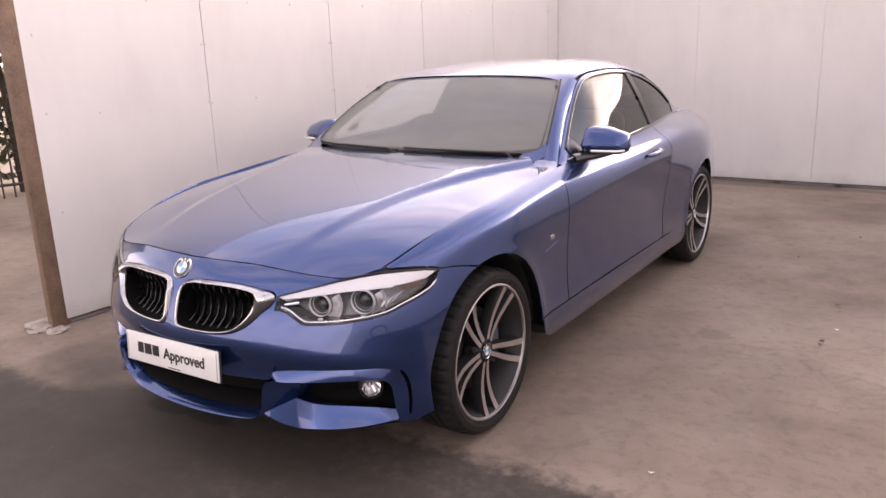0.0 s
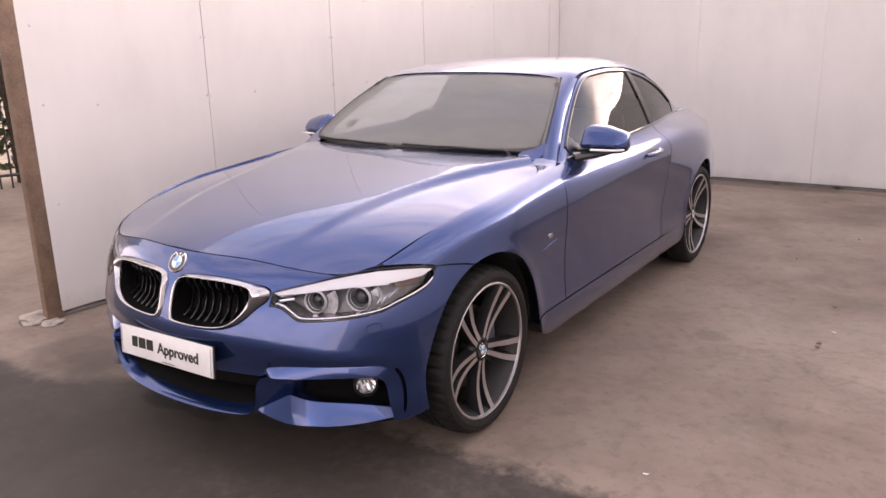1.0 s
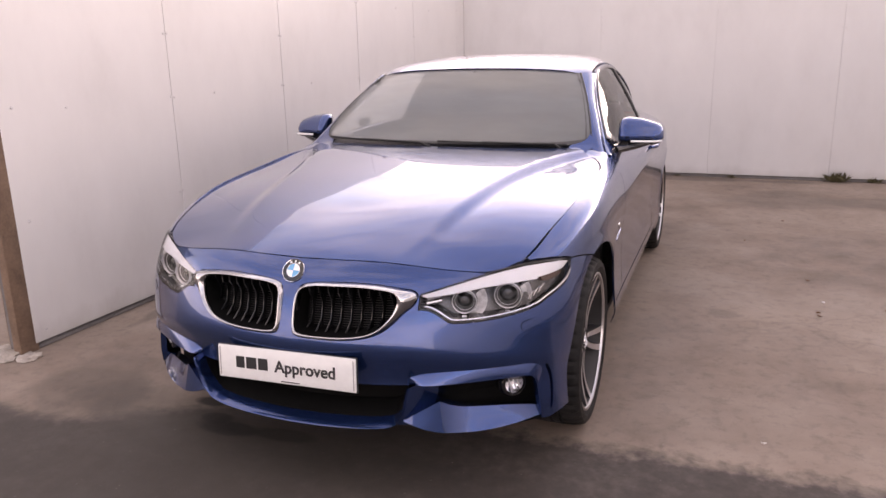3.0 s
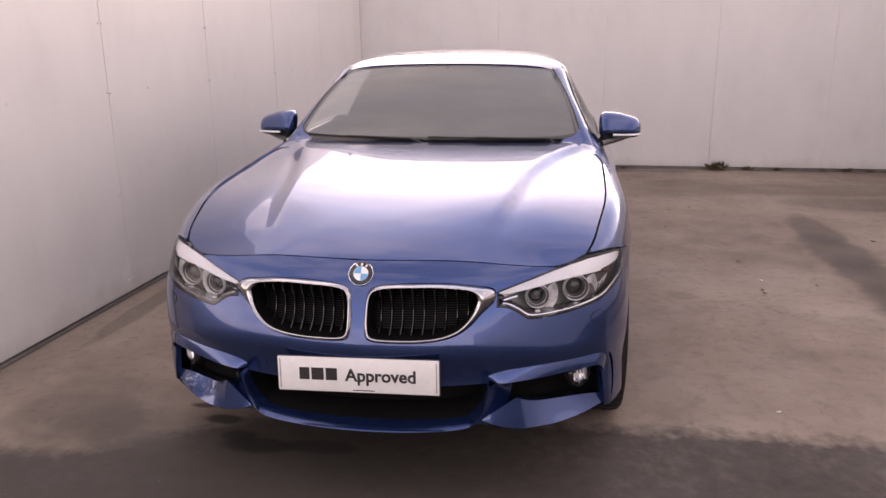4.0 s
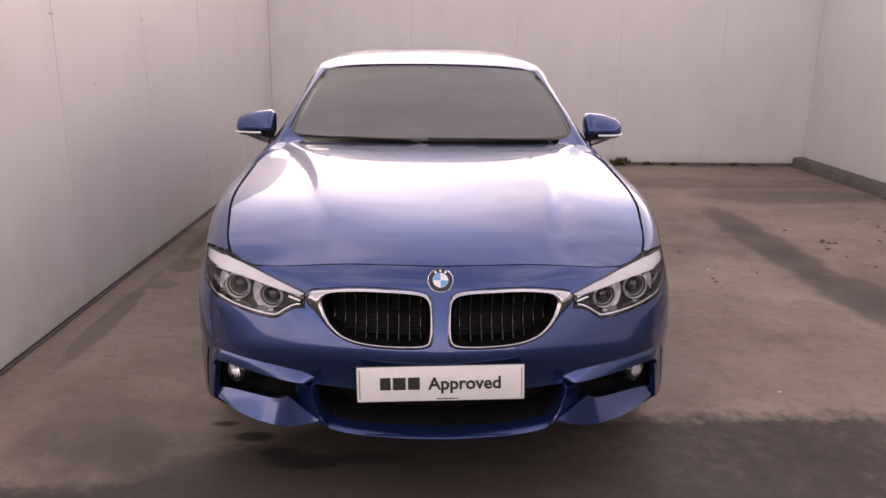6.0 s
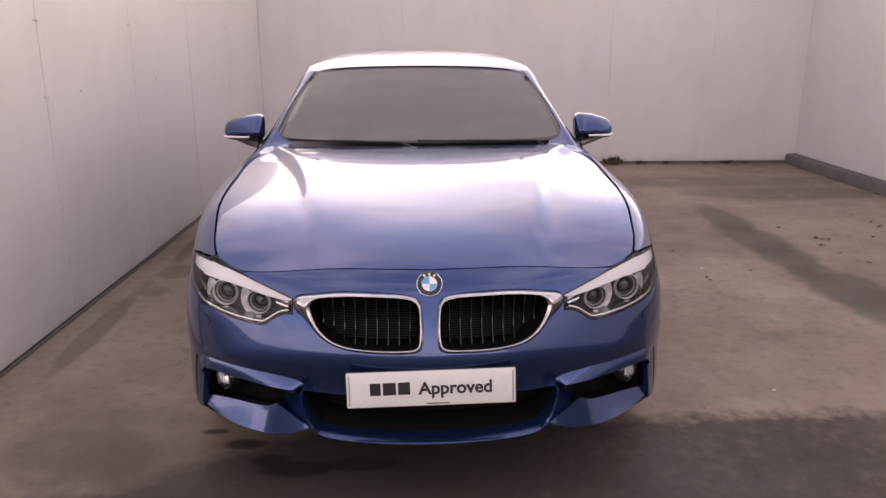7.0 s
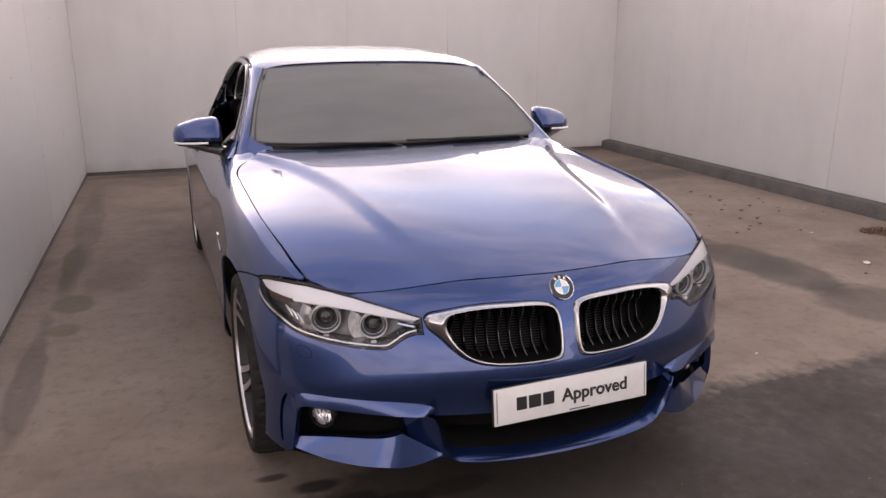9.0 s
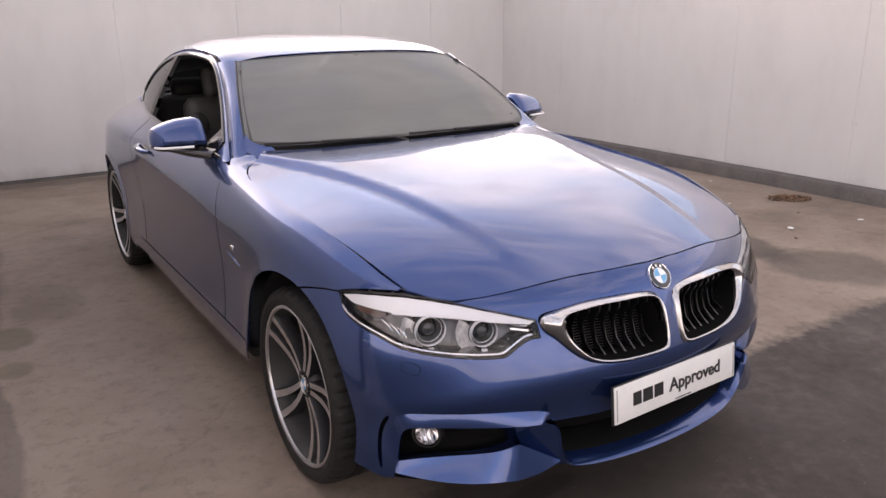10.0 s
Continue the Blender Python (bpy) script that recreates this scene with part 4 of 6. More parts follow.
for side in (1, -1):
    grill = SIDE_INTAKE if side > 0 else flipped(SIDE_INTAKE)
    # near-black sheets close the openings and carry their shade
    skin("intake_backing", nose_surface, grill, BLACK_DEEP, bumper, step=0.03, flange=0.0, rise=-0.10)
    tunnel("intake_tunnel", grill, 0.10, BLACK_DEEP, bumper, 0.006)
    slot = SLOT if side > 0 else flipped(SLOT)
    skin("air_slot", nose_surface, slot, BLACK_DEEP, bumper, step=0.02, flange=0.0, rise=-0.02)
    # fog lamp
    fog = empty("fog_lamp", pose(side * 0.708, -0.598, 0.366, 0, 0, side * 42 - 90), car)
    bm = lathe(bmesh.new(), [(0.0, 0.010), (0.014, 0.0085), (0.027, 0.003), (0.034, -0.006), (0.035, -0.03)], 32)
    part("fog_lens", bm, LENS, fog, "clear fog lamp lens")
    bm = lathe(bmesh.new(), [(0.0, -0.024), (0.016, -0.020), (0.029, -0.008), (0.033, -0.003)], 32)
    part("reflector", bm, CHROME, fog)
    bm = lathe(bmesh.new(), [(0.034, -0.03), (0.036, 0.000), (0.043, -0.002), (0.050, -0.014), (0.050, -0.04)], 32)
    part("bezel", bm, BLACK_GLOSS, fog)
    for k in (-0.014, 0.0, 0.013):
        part("lens_rib", box(bmesh.new(), (0.003, 0.005, 0.040), Matrix.Translation((0.001, k, 0)) @ Matrix.Rotation(0.35, 4, "X"), 0.0012), LAMP_WHITE, fog)

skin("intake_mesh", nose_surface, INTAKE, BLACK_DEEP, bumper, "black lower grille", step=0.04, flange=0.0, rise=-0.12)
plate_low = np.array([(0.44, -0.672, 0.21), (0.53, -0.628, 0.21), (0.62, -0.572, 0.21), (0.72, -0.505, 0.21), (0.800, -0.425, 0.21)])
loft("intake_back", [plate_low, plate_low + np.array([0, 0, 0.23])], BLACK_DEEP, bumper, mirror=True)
# roof inside the lower opening, its deep shade put into the colour
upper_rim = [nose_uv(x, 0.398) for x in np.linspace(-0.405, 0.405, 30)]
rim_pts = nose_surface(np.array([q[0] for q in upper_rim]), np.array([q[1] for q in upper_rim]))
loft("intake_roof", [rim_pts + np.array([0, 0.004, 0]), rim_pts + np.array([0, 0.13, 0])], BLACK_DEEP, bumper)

# kidneys
def even_loop(loop, n):
    """A closed loop resampled to n points, begun at its rightmost top."""
    q = np.array(loop)
    k = int(np.argmax(np.abs(q[:, 0]) + 2 * q[:, 1]))
    q = np.roll(q, -k, 0)
    q = np.vstack([q, q[:1]])
    t = np.concatenate([[0], np.cumsum(np.hypot(*np.diff(q, axis=0).T))])
    at = np.linspace(0, t[-1], n, endpoint=False)
    return np.stack([np.interp(at, t, q[:, 0]), np.interp(at, t, q[:, 1])], 1)


for side in (1, -1):
    kidney, grille = (KIDNEY, GRILLE) if side > 0 else (flipped(KIDNEY), flipped(GRILLE))
    outer, inner = even_loop([(s * 0.999, 0.64 + (z - 0.64) * 0.985) for s, z in kidney], 150), even_loop(grille, 150)
    rings = []
    for f, up in ((0.0, -0.016), (0.0, 0.001), (0.22, 0.0038), (0.58, 0.0092), (0.84, 0.0108), (1.0, 0.002), (1.0, -0.022)):
        q = outer * (1 - f) + inner * f
        base = nose_surface(q[:, 0], q[:, 1])
        wide = np.clip(np.linalg.norm(outer - inner, axis=1) / 0.014, 0.8, 2.4)[:, None]
        lean = smooth(np.abs(q[:, 0:1]), 0.37, 0.45) * np.clip((base[:, 2:3] - 0.630) * 0.62, -0.02, 0.045) * (0.55 + 0.45 * f)
        rings.append(base + np.array([0, -up, up * 0.15]) * (wide if 0 < f < 1 else 1.0) + lean * np.array([0, -1, 0.1]))
    n = len(outer)
    faces = [(r * n + k, r * n + (k + 1) % n, (r + 1) * n + (k + 1) % n, (r + 1) * n + k) for r in range(6) for k in range(n)]
    if side < 0:
        faces = [f[::-1] for f in faces]
    frame_ob = link_mesh("kidney_grille", np.vstack(rings), faces, KIDNEY_CHROME, car, "chrome-framed black kidney grille")
    skin("grille_backing", nose_surface, grille, MESH_BLACK, frame_ob, step=0.03, flange=0.0, rise=-0.085)
    wall = nose_surface(np.array([q[0] for q in grille]), np.array([q[1] for q in grille]))
    bm = bmesh.new()
    ra, rb = [bm.verts.new(p) for p in wall], [bm.verts.new((p[0], p[1] + 0.085, p[2])) for p in wall]
    for i in range(len(ra)):
        j = (i + 1) % len(ra)
        bm.faces.new((ra[i], ra[j], rb[j], rb[i]))
    part("grille_tunnel", bm, BLACK_DEEP, frame_ob)
    bm = bmesh.new()
    for z in np.arange(0.574, 0.706, 0.0075):
        ends = nose_surface(np.array([nose_uv(x, z)[0] for x in (0.045, 0.20, 0.345)]), np.full(3, z))
        tube(bm, [(side * q[0], q[1] + 0.074, q[2]) for q in ends], 0.0012, 4)
    part("radiator", bm, RADIATOR, frame_ob)
    for k in range(9):
        x = 0.062 + 0.0345 * k
        top = 0.712 - 0.012 * (k / 8) ** 2 - 0.004 * (k == 0)
        low = 0.567 + 0.030 * max(0, (k - 4) / 4) ** 2 + 0.006 * (k == 0)
        pa = nose_surface(np.array([nose_uv(x, top)[0]]), np.array([top]))[0]
        pm = nose_surface(np.array([nose_uv(x, 0.64)[0]]), np.array([0.64]))[0]
        pb = nose_surface(np.array([nose_uv(x, low)[0]]), np.array([low]))[0]
        bm = bmesh.new()
        rings = []
        for (p, deep, w) in ((pa, 0.006, 0.0045), (pa * 0.72 + pm * 0.28, 0.016, 0.0042), (pa * 0.35 + pm * 0.65, 0.044, 0.0028), (pm, 0.058, 0.0022), (pb * 0.6 + pm * 0.4, 0.060, 0.0022), (pb * 0.9 + pm * 0.1, 0.040, 0.0036), (pb, 0.030, 0.004)):
            c = Vector((side * p[0], p[1] + deep, p[2]))
            rings.append([bm.verts.new(c + Vector(q)) for q in ((-w, 0.004, 0), (-w * 0.5, 0, 0), (w * 0.5, 0, 0), (w, 0.004, 0), (w, 0.05, 0), (-w, 0.05, 0))])
        for a, b in zip(rings, rings[1:]):
            for i in range(6):
                bm.faces.new((a[i], a[(i + 1) % 6], b[(i + 1) % 6], b[i]))
        bm.faces.new(rings[0])
        bm.faces.new(rings[-1][::-1])
        part("grille_bar", bm, GRILLE_BLACK, frame_ob)

# headlamps
def inset(loop, d):
    q = np.array(loop)
    a, b = np.roll(q, 1, 0), np.roll(q, -1, 0)
    t = b - a
    t /= np.maximum(np.linalg.norm(t, axis=1), 1e-9)[:, None]
    area = np.sum(q[:, 0] * b[:, 1] - b[:, 0] * q[:, 1])
    n = np.stack([-t[:, 1], t[:, 0]], 1) * (1 if area > 0 else -1)
    return [tuple(p) for p in q + n * d]


for side in (1, -1):
    outline = LAMP if side > 0 else flipped(LAMP)
    lamp = skin("headlamp", nose_surface, outline, BLACK_GLOSS, car, "clear headlamp with twin round projectors", holes=[inset(outline, 0.002)], step=0.012, flange=0.008, rise=0.0005)
    cover = skin("lamp_cover", nose_surface, inset(outline, 0.0025), LENS, lamp, "clear plastic lamp cover", step=0.04, flange=0.0, rise=0.001)
    cover.visible_shadow = False
    skin("lamp_housing", nose_surface, outline, LAMP_GREY, lamp, step=0.03, flange=0.0, rise=-0.070)
    wall = nose_surface(np.array([q[0] for q in dense(outline, 0.02)]), np.array([q[1] for q in dense(outline, 0.02)]))
    bm = bmesh.new()
    ra, rb = [bm.verts.new(p) for p in wall * (1, 1, 1) + (0, 0.006, 0)], [bm.verts.new((p[0] * 0.985, p[1] + 0.072, 0.685 + (p[2] - 0.685) * 0.9)) for p in wall]
    for i in range(len(ra)):
        j = (i + 1) % len(ra)
        bm.faces.new((ra[i], ra[j], rb[j], rb[i]))
    part("lamp_bowl", bm, LAMP_BOWL, lamp)
    low_in = [nose_uv(0.445, 0.688), nose_uv(0.53, 0.697), nose_uv(0.62, 0.710), nose_uv(0.70, 0.717), nose_uv(0.76, 0.720), nose_uy(-0.405, 0.728)]
    brow = [(s, z - 0.005) for s, z in lamp_top[:-1]] + [(lamp_top[-1][0] - 0.008, lamp_top[-1][1] - 0.005)] + low_in[::-1]
    brow = brow if side > 0 else flipped(brow)
    skin("light_brow", nose_surface, brow, LAMP_WHITE, lamp, "white daylight strip", step=0.010, flange=0.012, rise=-0.006)
    guide = path_points([(u, z - 0.004) for u, z in low_in[:-1]], 24)
    gp = nose_surface(guide[:, 0], guide[:, 1])
    part("light_guide", tube(bmesh.new(), [(side * q[0], q[1] + 0.009, q[2]) for q in gp], 0.0030, 6), LAMP_WHITE, lamp)
    below = np.array([(s, z) for s, z in inset(LAMP, 0.007)[28:-2]])
    bp = nose_surface(below[:, 0], below[:, 1])
    part("lower_bezel", tube(bmesh.new(), [(side * q[0], q[1] + 0.008, q[2]) for q in bp], 0.0036, 6), LAMP_SILVER, lamp)
    for (x, y, z, r) in ((0.556, -0.660, 0.660, 0.038), (0.680, -0.582, 0.669, 0.042)):
        m = pose(side * x, y, z, 0, 0, side * 14 - 90)
        bm = lathe(bmesh.new(), [(r - 0.0005, -0.002), (r + 0.0003, 0.003), (r + 0.0015, 0.004), (r + 0.0030, 0.001), (r + 0.0030, -0.010), (r - 0.0005, -0.010)], 40, m, True)
        part("light_ring", bm, LAMP_WHITE, lamp, "white ring light guide")
        bm = lathe(bmesh.new(), [(r - 0.0075, -0.012), (r - 0.0072, -0.009), (r - 0.0062, -0.009), (r - 0.0058, -0.012)], 40, m, True)
        part("inner_ring", bm, LAMP_WHITE, lamp, "white ring light guide")
        bm = bmesh.new()
        grid = [[bm.verts.new(m @ Vector((h, side * q * math.cos(a), q * math.sin(a)))) for q, h in ((r + 0.003, -0.014), (r + 0.009, -0.026), (r + 0.020, -0.031), (r + 0.036, -0.026))] for a in np.linspace(-1.25, 0.55, 14)]
        for a, b in zip(grid, grid[1:]):
            for k in range(3):
                bm.faces.new((a[k], a[k + 1], b[k + 1], b[k]))
        part("reflector_scoop", bm, LAMP_SCOOP, lamp, "silver reflector scoop")
        bm = lathe(bmesh.new(), [(r * 0.68, -0.034), (r * 0.80, -0.018), (r, -0.004), (r + 0.004, -0.010), (r + 0.004, -0.04)], 40, m)
        part("projector_bowl", bm, LAMP_GREY, lamp)
        bm = lathe(bmesh.new(), [(0.0, -0.008), (r * 0.3, -0.010), (r * 0.55, -0.018), (r * 0.69, -0.032)], 32, m)
        part("projector_lens", bm, BLACK_GLOSS, lamp, "dark glass projector lens")
        bm = box(bmesh.new(), (0.012, 0.016, 0.007), m @ Matrix.Translation((0.004, 0, -r - 0.010)), 0.002)
        part("ring_clip", bm, LAMP_WHITE, lamp)
    bm = bmesh.new()
    for (xa, xb, za) in ((0.448, 0.492, 0.676), (0.448, 0.490, 0.662)):
        pa = nose_surface(np.array([nose_uv(xa, za)[0]]), np.array([za]))[0]
        pb = nose_surface(np.array([nose_uv(xb, za + 0.006)[0]]), np.array([za + 0.006]))[0]
        tube(bm, [(side * pa[0], pa[1] + 0.022, pa[2]), (side * pb[0], pb[1] + 0.03, pb[2])], 0.005, 6)
    part("side_light", bm, CHROME, lamp)
    corner = [nose_uv(0.727, 0.722), nose_uv(0.775, 0.729), nose_uy(-0.405, 0.732), nose_uy(-0.372, 0.728), nose_uy(-0.405, 0.700), nose_uv(0.790, 0.664), nose_uv(0.760, 0.646), nose_uv(0.720, 0.634), nose_uv(0.735, 0.672)]
    corner = corner if side > 0 else flipped(corner)
    skin("corner_reflector", nose_surface, corner, LAMP_PATCH, lamp, "silver corner reflector", step=0.008, flange=0.02, rise=-0.026)
    amber = rounded([nose_uv(0.775, 0.728), nose_uy(-0.425, 0.733), nose_uy(-0.405, 0.712), nose_uv(0.785, 0.702)], 1)
    skin("side_reflector", nose_surface, amber if side > 0 else flipped(amber), AMBER, lamp, "dark amber side reflector", step=0.008, flange=0.01, rise=-0.014)
    for k in range(3):
        za, x = 0.655 + 0.008 * k, 0.742 + 0.013 * k
        pa = nose_surface(np.array([nose_uv(x, za)[0], nose_uv(x + 0.004, za + 0.012)[0], nose_uv(x + 0.014, za + 0.026)[0]]), np.array([za, za + 0.012, za + 0.026]))
        part("reflector_rib", tube(bmesh.new(), [(side * q[0], q[1] + 0.016, q[2]) for q in pa], [0.0012, 0.0026, 0.0012], 6), CHROME, lamp)

# washer covers and sensors in the fascia
for side in (1, -1):
    w = [nose_uv(x, z) for x, z in ((0.728, 0.588), (0.765, 0.600), (0.772, 0.570), (0.738, 0.558))]
    w = w if side > 0 else flipped(w)
    skin("washer_cover", nose_surface, rounded(w, 1), PAINT, bumper, step=0.02, flange=0.004, rise=0.0018)
    strip("washer_joint", nose_surface, [tuple(q) for q in dense(rounded(w, 1), 0.006)], 0.0026, 0.0012, BLACK_DEEP, bumper, closed=True)
    u = nose_uv(side * 0.335, 0.445)
    p = nose_surface(np.array([u[0]]), np.array([u[1]]))[0]
    bm = lathe(bmesh.new(), [(0, 0.003), (0.009, 0.0025), (0.011, -0.004)], 20, Matrix.Translation(p) @ pose(0, 0, 0, 0, 0, side * 17 - 90))
    part("parking_sensor", bm, PAINT, bumper)

# roundel
def roundel(name, m, r, parent, label=""):
    """Badge: chrome rim, dark ring, blue and white quarters."""
    ob = empty(name, m, parent)
    tagged(ob, label)
    part("rim", lathe(bmesh.new(), [(r * 0.93, 0.001), (r * 0.94, 0.004), (r * 0.98, 0.005), (r, 0.002), (r, -0.006)], 48), CHROME, ob)
    part("ring", lathe(bmesh.new(), [(r * 0.58, 0.0035), (r * 0.94, 0.0025)], 48), BLACK_GLOSS, ob)
    part("inner_rim", lathe(bmesh.new(), [(r * 0.55, 0.003), (r * 0.56, 0.005), (r * 0.60, 0.005), (r * 0.61, 0.003)], 48), CHROME, ob)
    for a in (60, 90, 120):
        m = Matrix.Rotation(radians(a), 4, "X") @ Matrix.Translation((0.0036, r * 0.765, 0))
        part("ring_mark", box(bmesh.new(), (0.001, r * 0.20, r * 0.15), m, 0.0), BADGE_WHITE, ob)
    for k in range(4):
        bm = bmesh.new()
        c = bm.verts.new((0.0042, 0, 0))
        fan = [bm.verts.new((0.004, r * 0.56 * math.cos(a), r * 0.56 * math.sin(a))) for a in np.linspace(k * math.pi / 2, (k + 1) * math.pi / 2, 9)]
        for i in range(8):
            bm.faces.new((c, fan[i], fan[i + 1]))
        part("quarter", bm, BADGE_BLUE if k % 2 else BADGE_WHITE, ob)
    return ob


p = nose_surface(np.array([0.0]), np.array([0.750]))[0]
roundel("bonnet_badge", Matrix.Translation(p + (0, -0.002, 0.001)) @ pose(0, 0, 0, 0, 0, -90) @ pose(0, 0, 0, 0, -36, 0), 0.041, car, "round blue and white bonnet badge")

# number plate: brand word as plain blocks, then the readable word
plate = tagged(empty("number_plate", pose(0.002, -0.874, 0.4455, -5, -1.2, 0)), "white show plate with dark lettering")
plate.parent = car
part("plate", box(bmesh.new(), (0.524, 0.006, 0.113), Matrix(), 0.004), PLATE_WHITE, plate)
bm = bmesh.new()
for (x, w) in ((-0.1735, 0.033), (-0.130, 0.040), (-0.0845, 0.037)):
    box(bm, (w, 0.0015, 0.040), Matrix.Translation((x, -0.0035, 0.002)), 0.0)
part("word_block", bm, PLATE_INK, plate)
cu = bpy.data.curves.new("word", "FONT")
cu.body, cu.size, cu.extrude, cu.offset = "Approved", 0.056, 0.0006, 0.0014
tmp = bpy.data.objects.new("word", cu)
scene.collection.objects.link(tmp)
bpy.context.view_layer.update()
word_me = bpy.data.meshes.new_from_object(tmp.evaluated_get(bpy.context.evaluated_depsgraph_get()))
bpy.data.objects.remove(tmp)
word_me.materials.clear()
word_me.materials.append(PLATE_INK)
word = new("lettering", word_me)
word.parent, word.matrix_basis = plate, pose(-0.039, -0.0038, -0.018, 90, 0, 0) @ Matrix.Diagonal((0.227 / max(v.co.x for v in word_me.vertices), 1.0, 1.0, 1))
for k in (-1, 1):
    part("plate_edge", box(bmesh.new(), (0.004, 0.0015, 0.098), Matrix.Translation((k * 0.2535, -0.0032, 0.0)), 0.0004), PLATE_GREY, plate)
part("plate_backing", box(bmesh.new(), (0.530, 0.008, 0.119), Matrix.Translation((0, 0.006, -0.001)), 0.003), BLACK_PLASTIC, plate)
part("small_print", box(bmesh.new(), (0.07, 0.001, 0.003), Matrix.Translation((0.02, -0.0035, -0.049))), PLATE_INK, plate)

# ---- wheels ----
def wheel_parts(side):
    """One wheel about its hub, outer face towards +x (side 1) or -x."""
    hub = empty("wheel")
    flip = Matrix.Diagonal((side, 1, 1, 1))
    seg = 168
    bm = bmesh.new()
    prof = [(0.268, 0.098), (0.275, 0.110), (0.292, 0.1165), (0.312, 0.113), (0.322, 0.104), (0.3285, 0.088), (0.3315, 0.066), (0.3320, 0.040), (0.3265, 0.039), (0.3265, 0.030), (0.3325, 0.029), (0.3325, 0.004), (0.3268, 0.003), (0.3268, -0.006), (0.3325, -0.007), (0.3322, -0.05), (0.329, -0.088), (0.318, -0.108), (0.290, -0.112), (0.268, -0.098)]
    rings = []
    for i in range(seg):
        a = 2 * math.pi * i / seg
        ring = []
        for j, (r, h) in enumerate(prof):
            if i % 4 == 0 and 4 <= j <= 7:
                r -= 0.0065
            ring.append(bm.verts.new(flip @ Vector((h, r * math.cos(a), r * math.sin(a)))))
        rings.append(ring)
    for i in range(seg):
        p, q = rings[i], rings[(i + 1) % seg]
        for j in range(len(prof) - 1):
            bm.faces.new((p[j], p[j + 1], q[j + 1], q[j]))
    tyre = part("tyre", bm, RUBBER, hub, "black low-profile tyre", sharp=28)
    part("rim", lathe(bmesh.new(), [(0.264, 0.088), (0.2715, 0.099), (0.2710, 0.1075), (0.2665, 0.1095), (0.2615, 0.107), (0.2600, 0.099)], 72, flip), RIM_BRIGHT, hub, "machined bright rim edge")
    part("barrel", lathe(bmesh.new(), [(0.2640, 0.100), (0.254, 0.085), (0.247, 0.060), (0.236, 0.03), (0.225, -0.03), (0.232, -0.085), (0.262, -0.100)], 60, flip), BLACK_PLASTIC, hub)
    for k in range(5):
        a0 = 2 * math.pi * k / 5 + math.pi / 2
        for d in (-1, 1):
            bm = bmesh.new()
            rings = []
            for i in range(13):
                q = i / 12
                r = 0.046 + (0.2630 - 0.046) * q
                ang = a0 + d * (0.0125 + 0.027 * q ** 1.15) / r - 0.035 * math.sin(math.pi * q)
                w = 0.0108 + 0.0042 * q ** 1.5
                face = 0.076 + 0.024 * q ** 1.6 - 0.010 * math.sin(math.pi * q)
                c, s = math.cos(ang), math.sin(ang)
                ring = []
                for ww, hh in ((-w * 1.35, face - 0.042), (-w, face - 0.004), (-w * 0.86, face), (w * 0.86, face), (w, face - 0.004), (w * 1.35, face - 0.042)):
                    ring.append(bm.verts.new(flip @ Vector((hh, r * c - ww * s, r * s + ww * c))))
                rings.append(ring)
            for a, b in zip(rings, rings[1:]):
                for i in range(6):
                    f = bm.faces.new((a[i], a[(i + 1) % 6], b[(i + 1) % 6], b[i]))
                    f.material_index = 0 if i == 2 else 1
            for end in (rings[0], rings[-1]):
                bm.faces.new(end).material_index = 1
            part("spoke", bm, [RIM_BRIGHT, RIM_DARK], hub, sharp=25)
        bm = lathe(bmesh.new(), [(0.0, 0.072), (0.007, 0.071), (0.008, 0.062)], 10, flip @ Matrix.Translation((0, 0.037 * math.cos(a0 + math.pi / 5), 0.037 * math.sin(a0 + math.pi / 5))))
        part("wheel_bolt", bm, DISC, hub)
    part("hub_centre", lathe(bmesh.new(), [(0.036, 0.076), (0.046, 0.072), (0.056, 0.062), (0.062, 0.040), (0.06, -0.02)], 40, flip), RIM_DARK, hub)
    badge = roundel("hub_cap", flip @ Matrix.Translation((0.0755, 0, 0)) if side > 0 else Matrix.Translation((-0.0755, 0, 0)) @ Matrix.Rotation(math.pi, 4, "Z"), 0.033, hub)
    part("brake_disc", lathe(bmesh.new(), [(0.075, 0.012), (0.165, 0.012), (0.167, 0.000), (0.165, -0.014), (0.075, -0.014)], 60, flip), DISC, hub)
    return hub


def caliper(side, m):
    bm = bmesh.new()
    rings = []
    for i in range(9):
        a = radians(-38 + 76 * i / 8)
        rings.append([bm.verts.new(Vector((side * h, r * math.cos(a), r * math.sin(a)))) for r, h in ((0.100, 0.030), (0.172, 0.032), (0.186, 0.020), (0.186, -0.05), (0.10, -0.05))])
    for a, b in zip(rings, rings[1:]):
        for i in range(5):
            bm.faces.new((a[i], a[(i + 1) % 5], b[(i + 1) % 5], b[i]))
    bm.faces.new(rings[0])
    bm.faces.new(rings[-1][::-1])
    ob = part("brake_caliper", bm, CALIPER, car, "grey brake caliper")
    ob.matrix_basis = m
    return ob


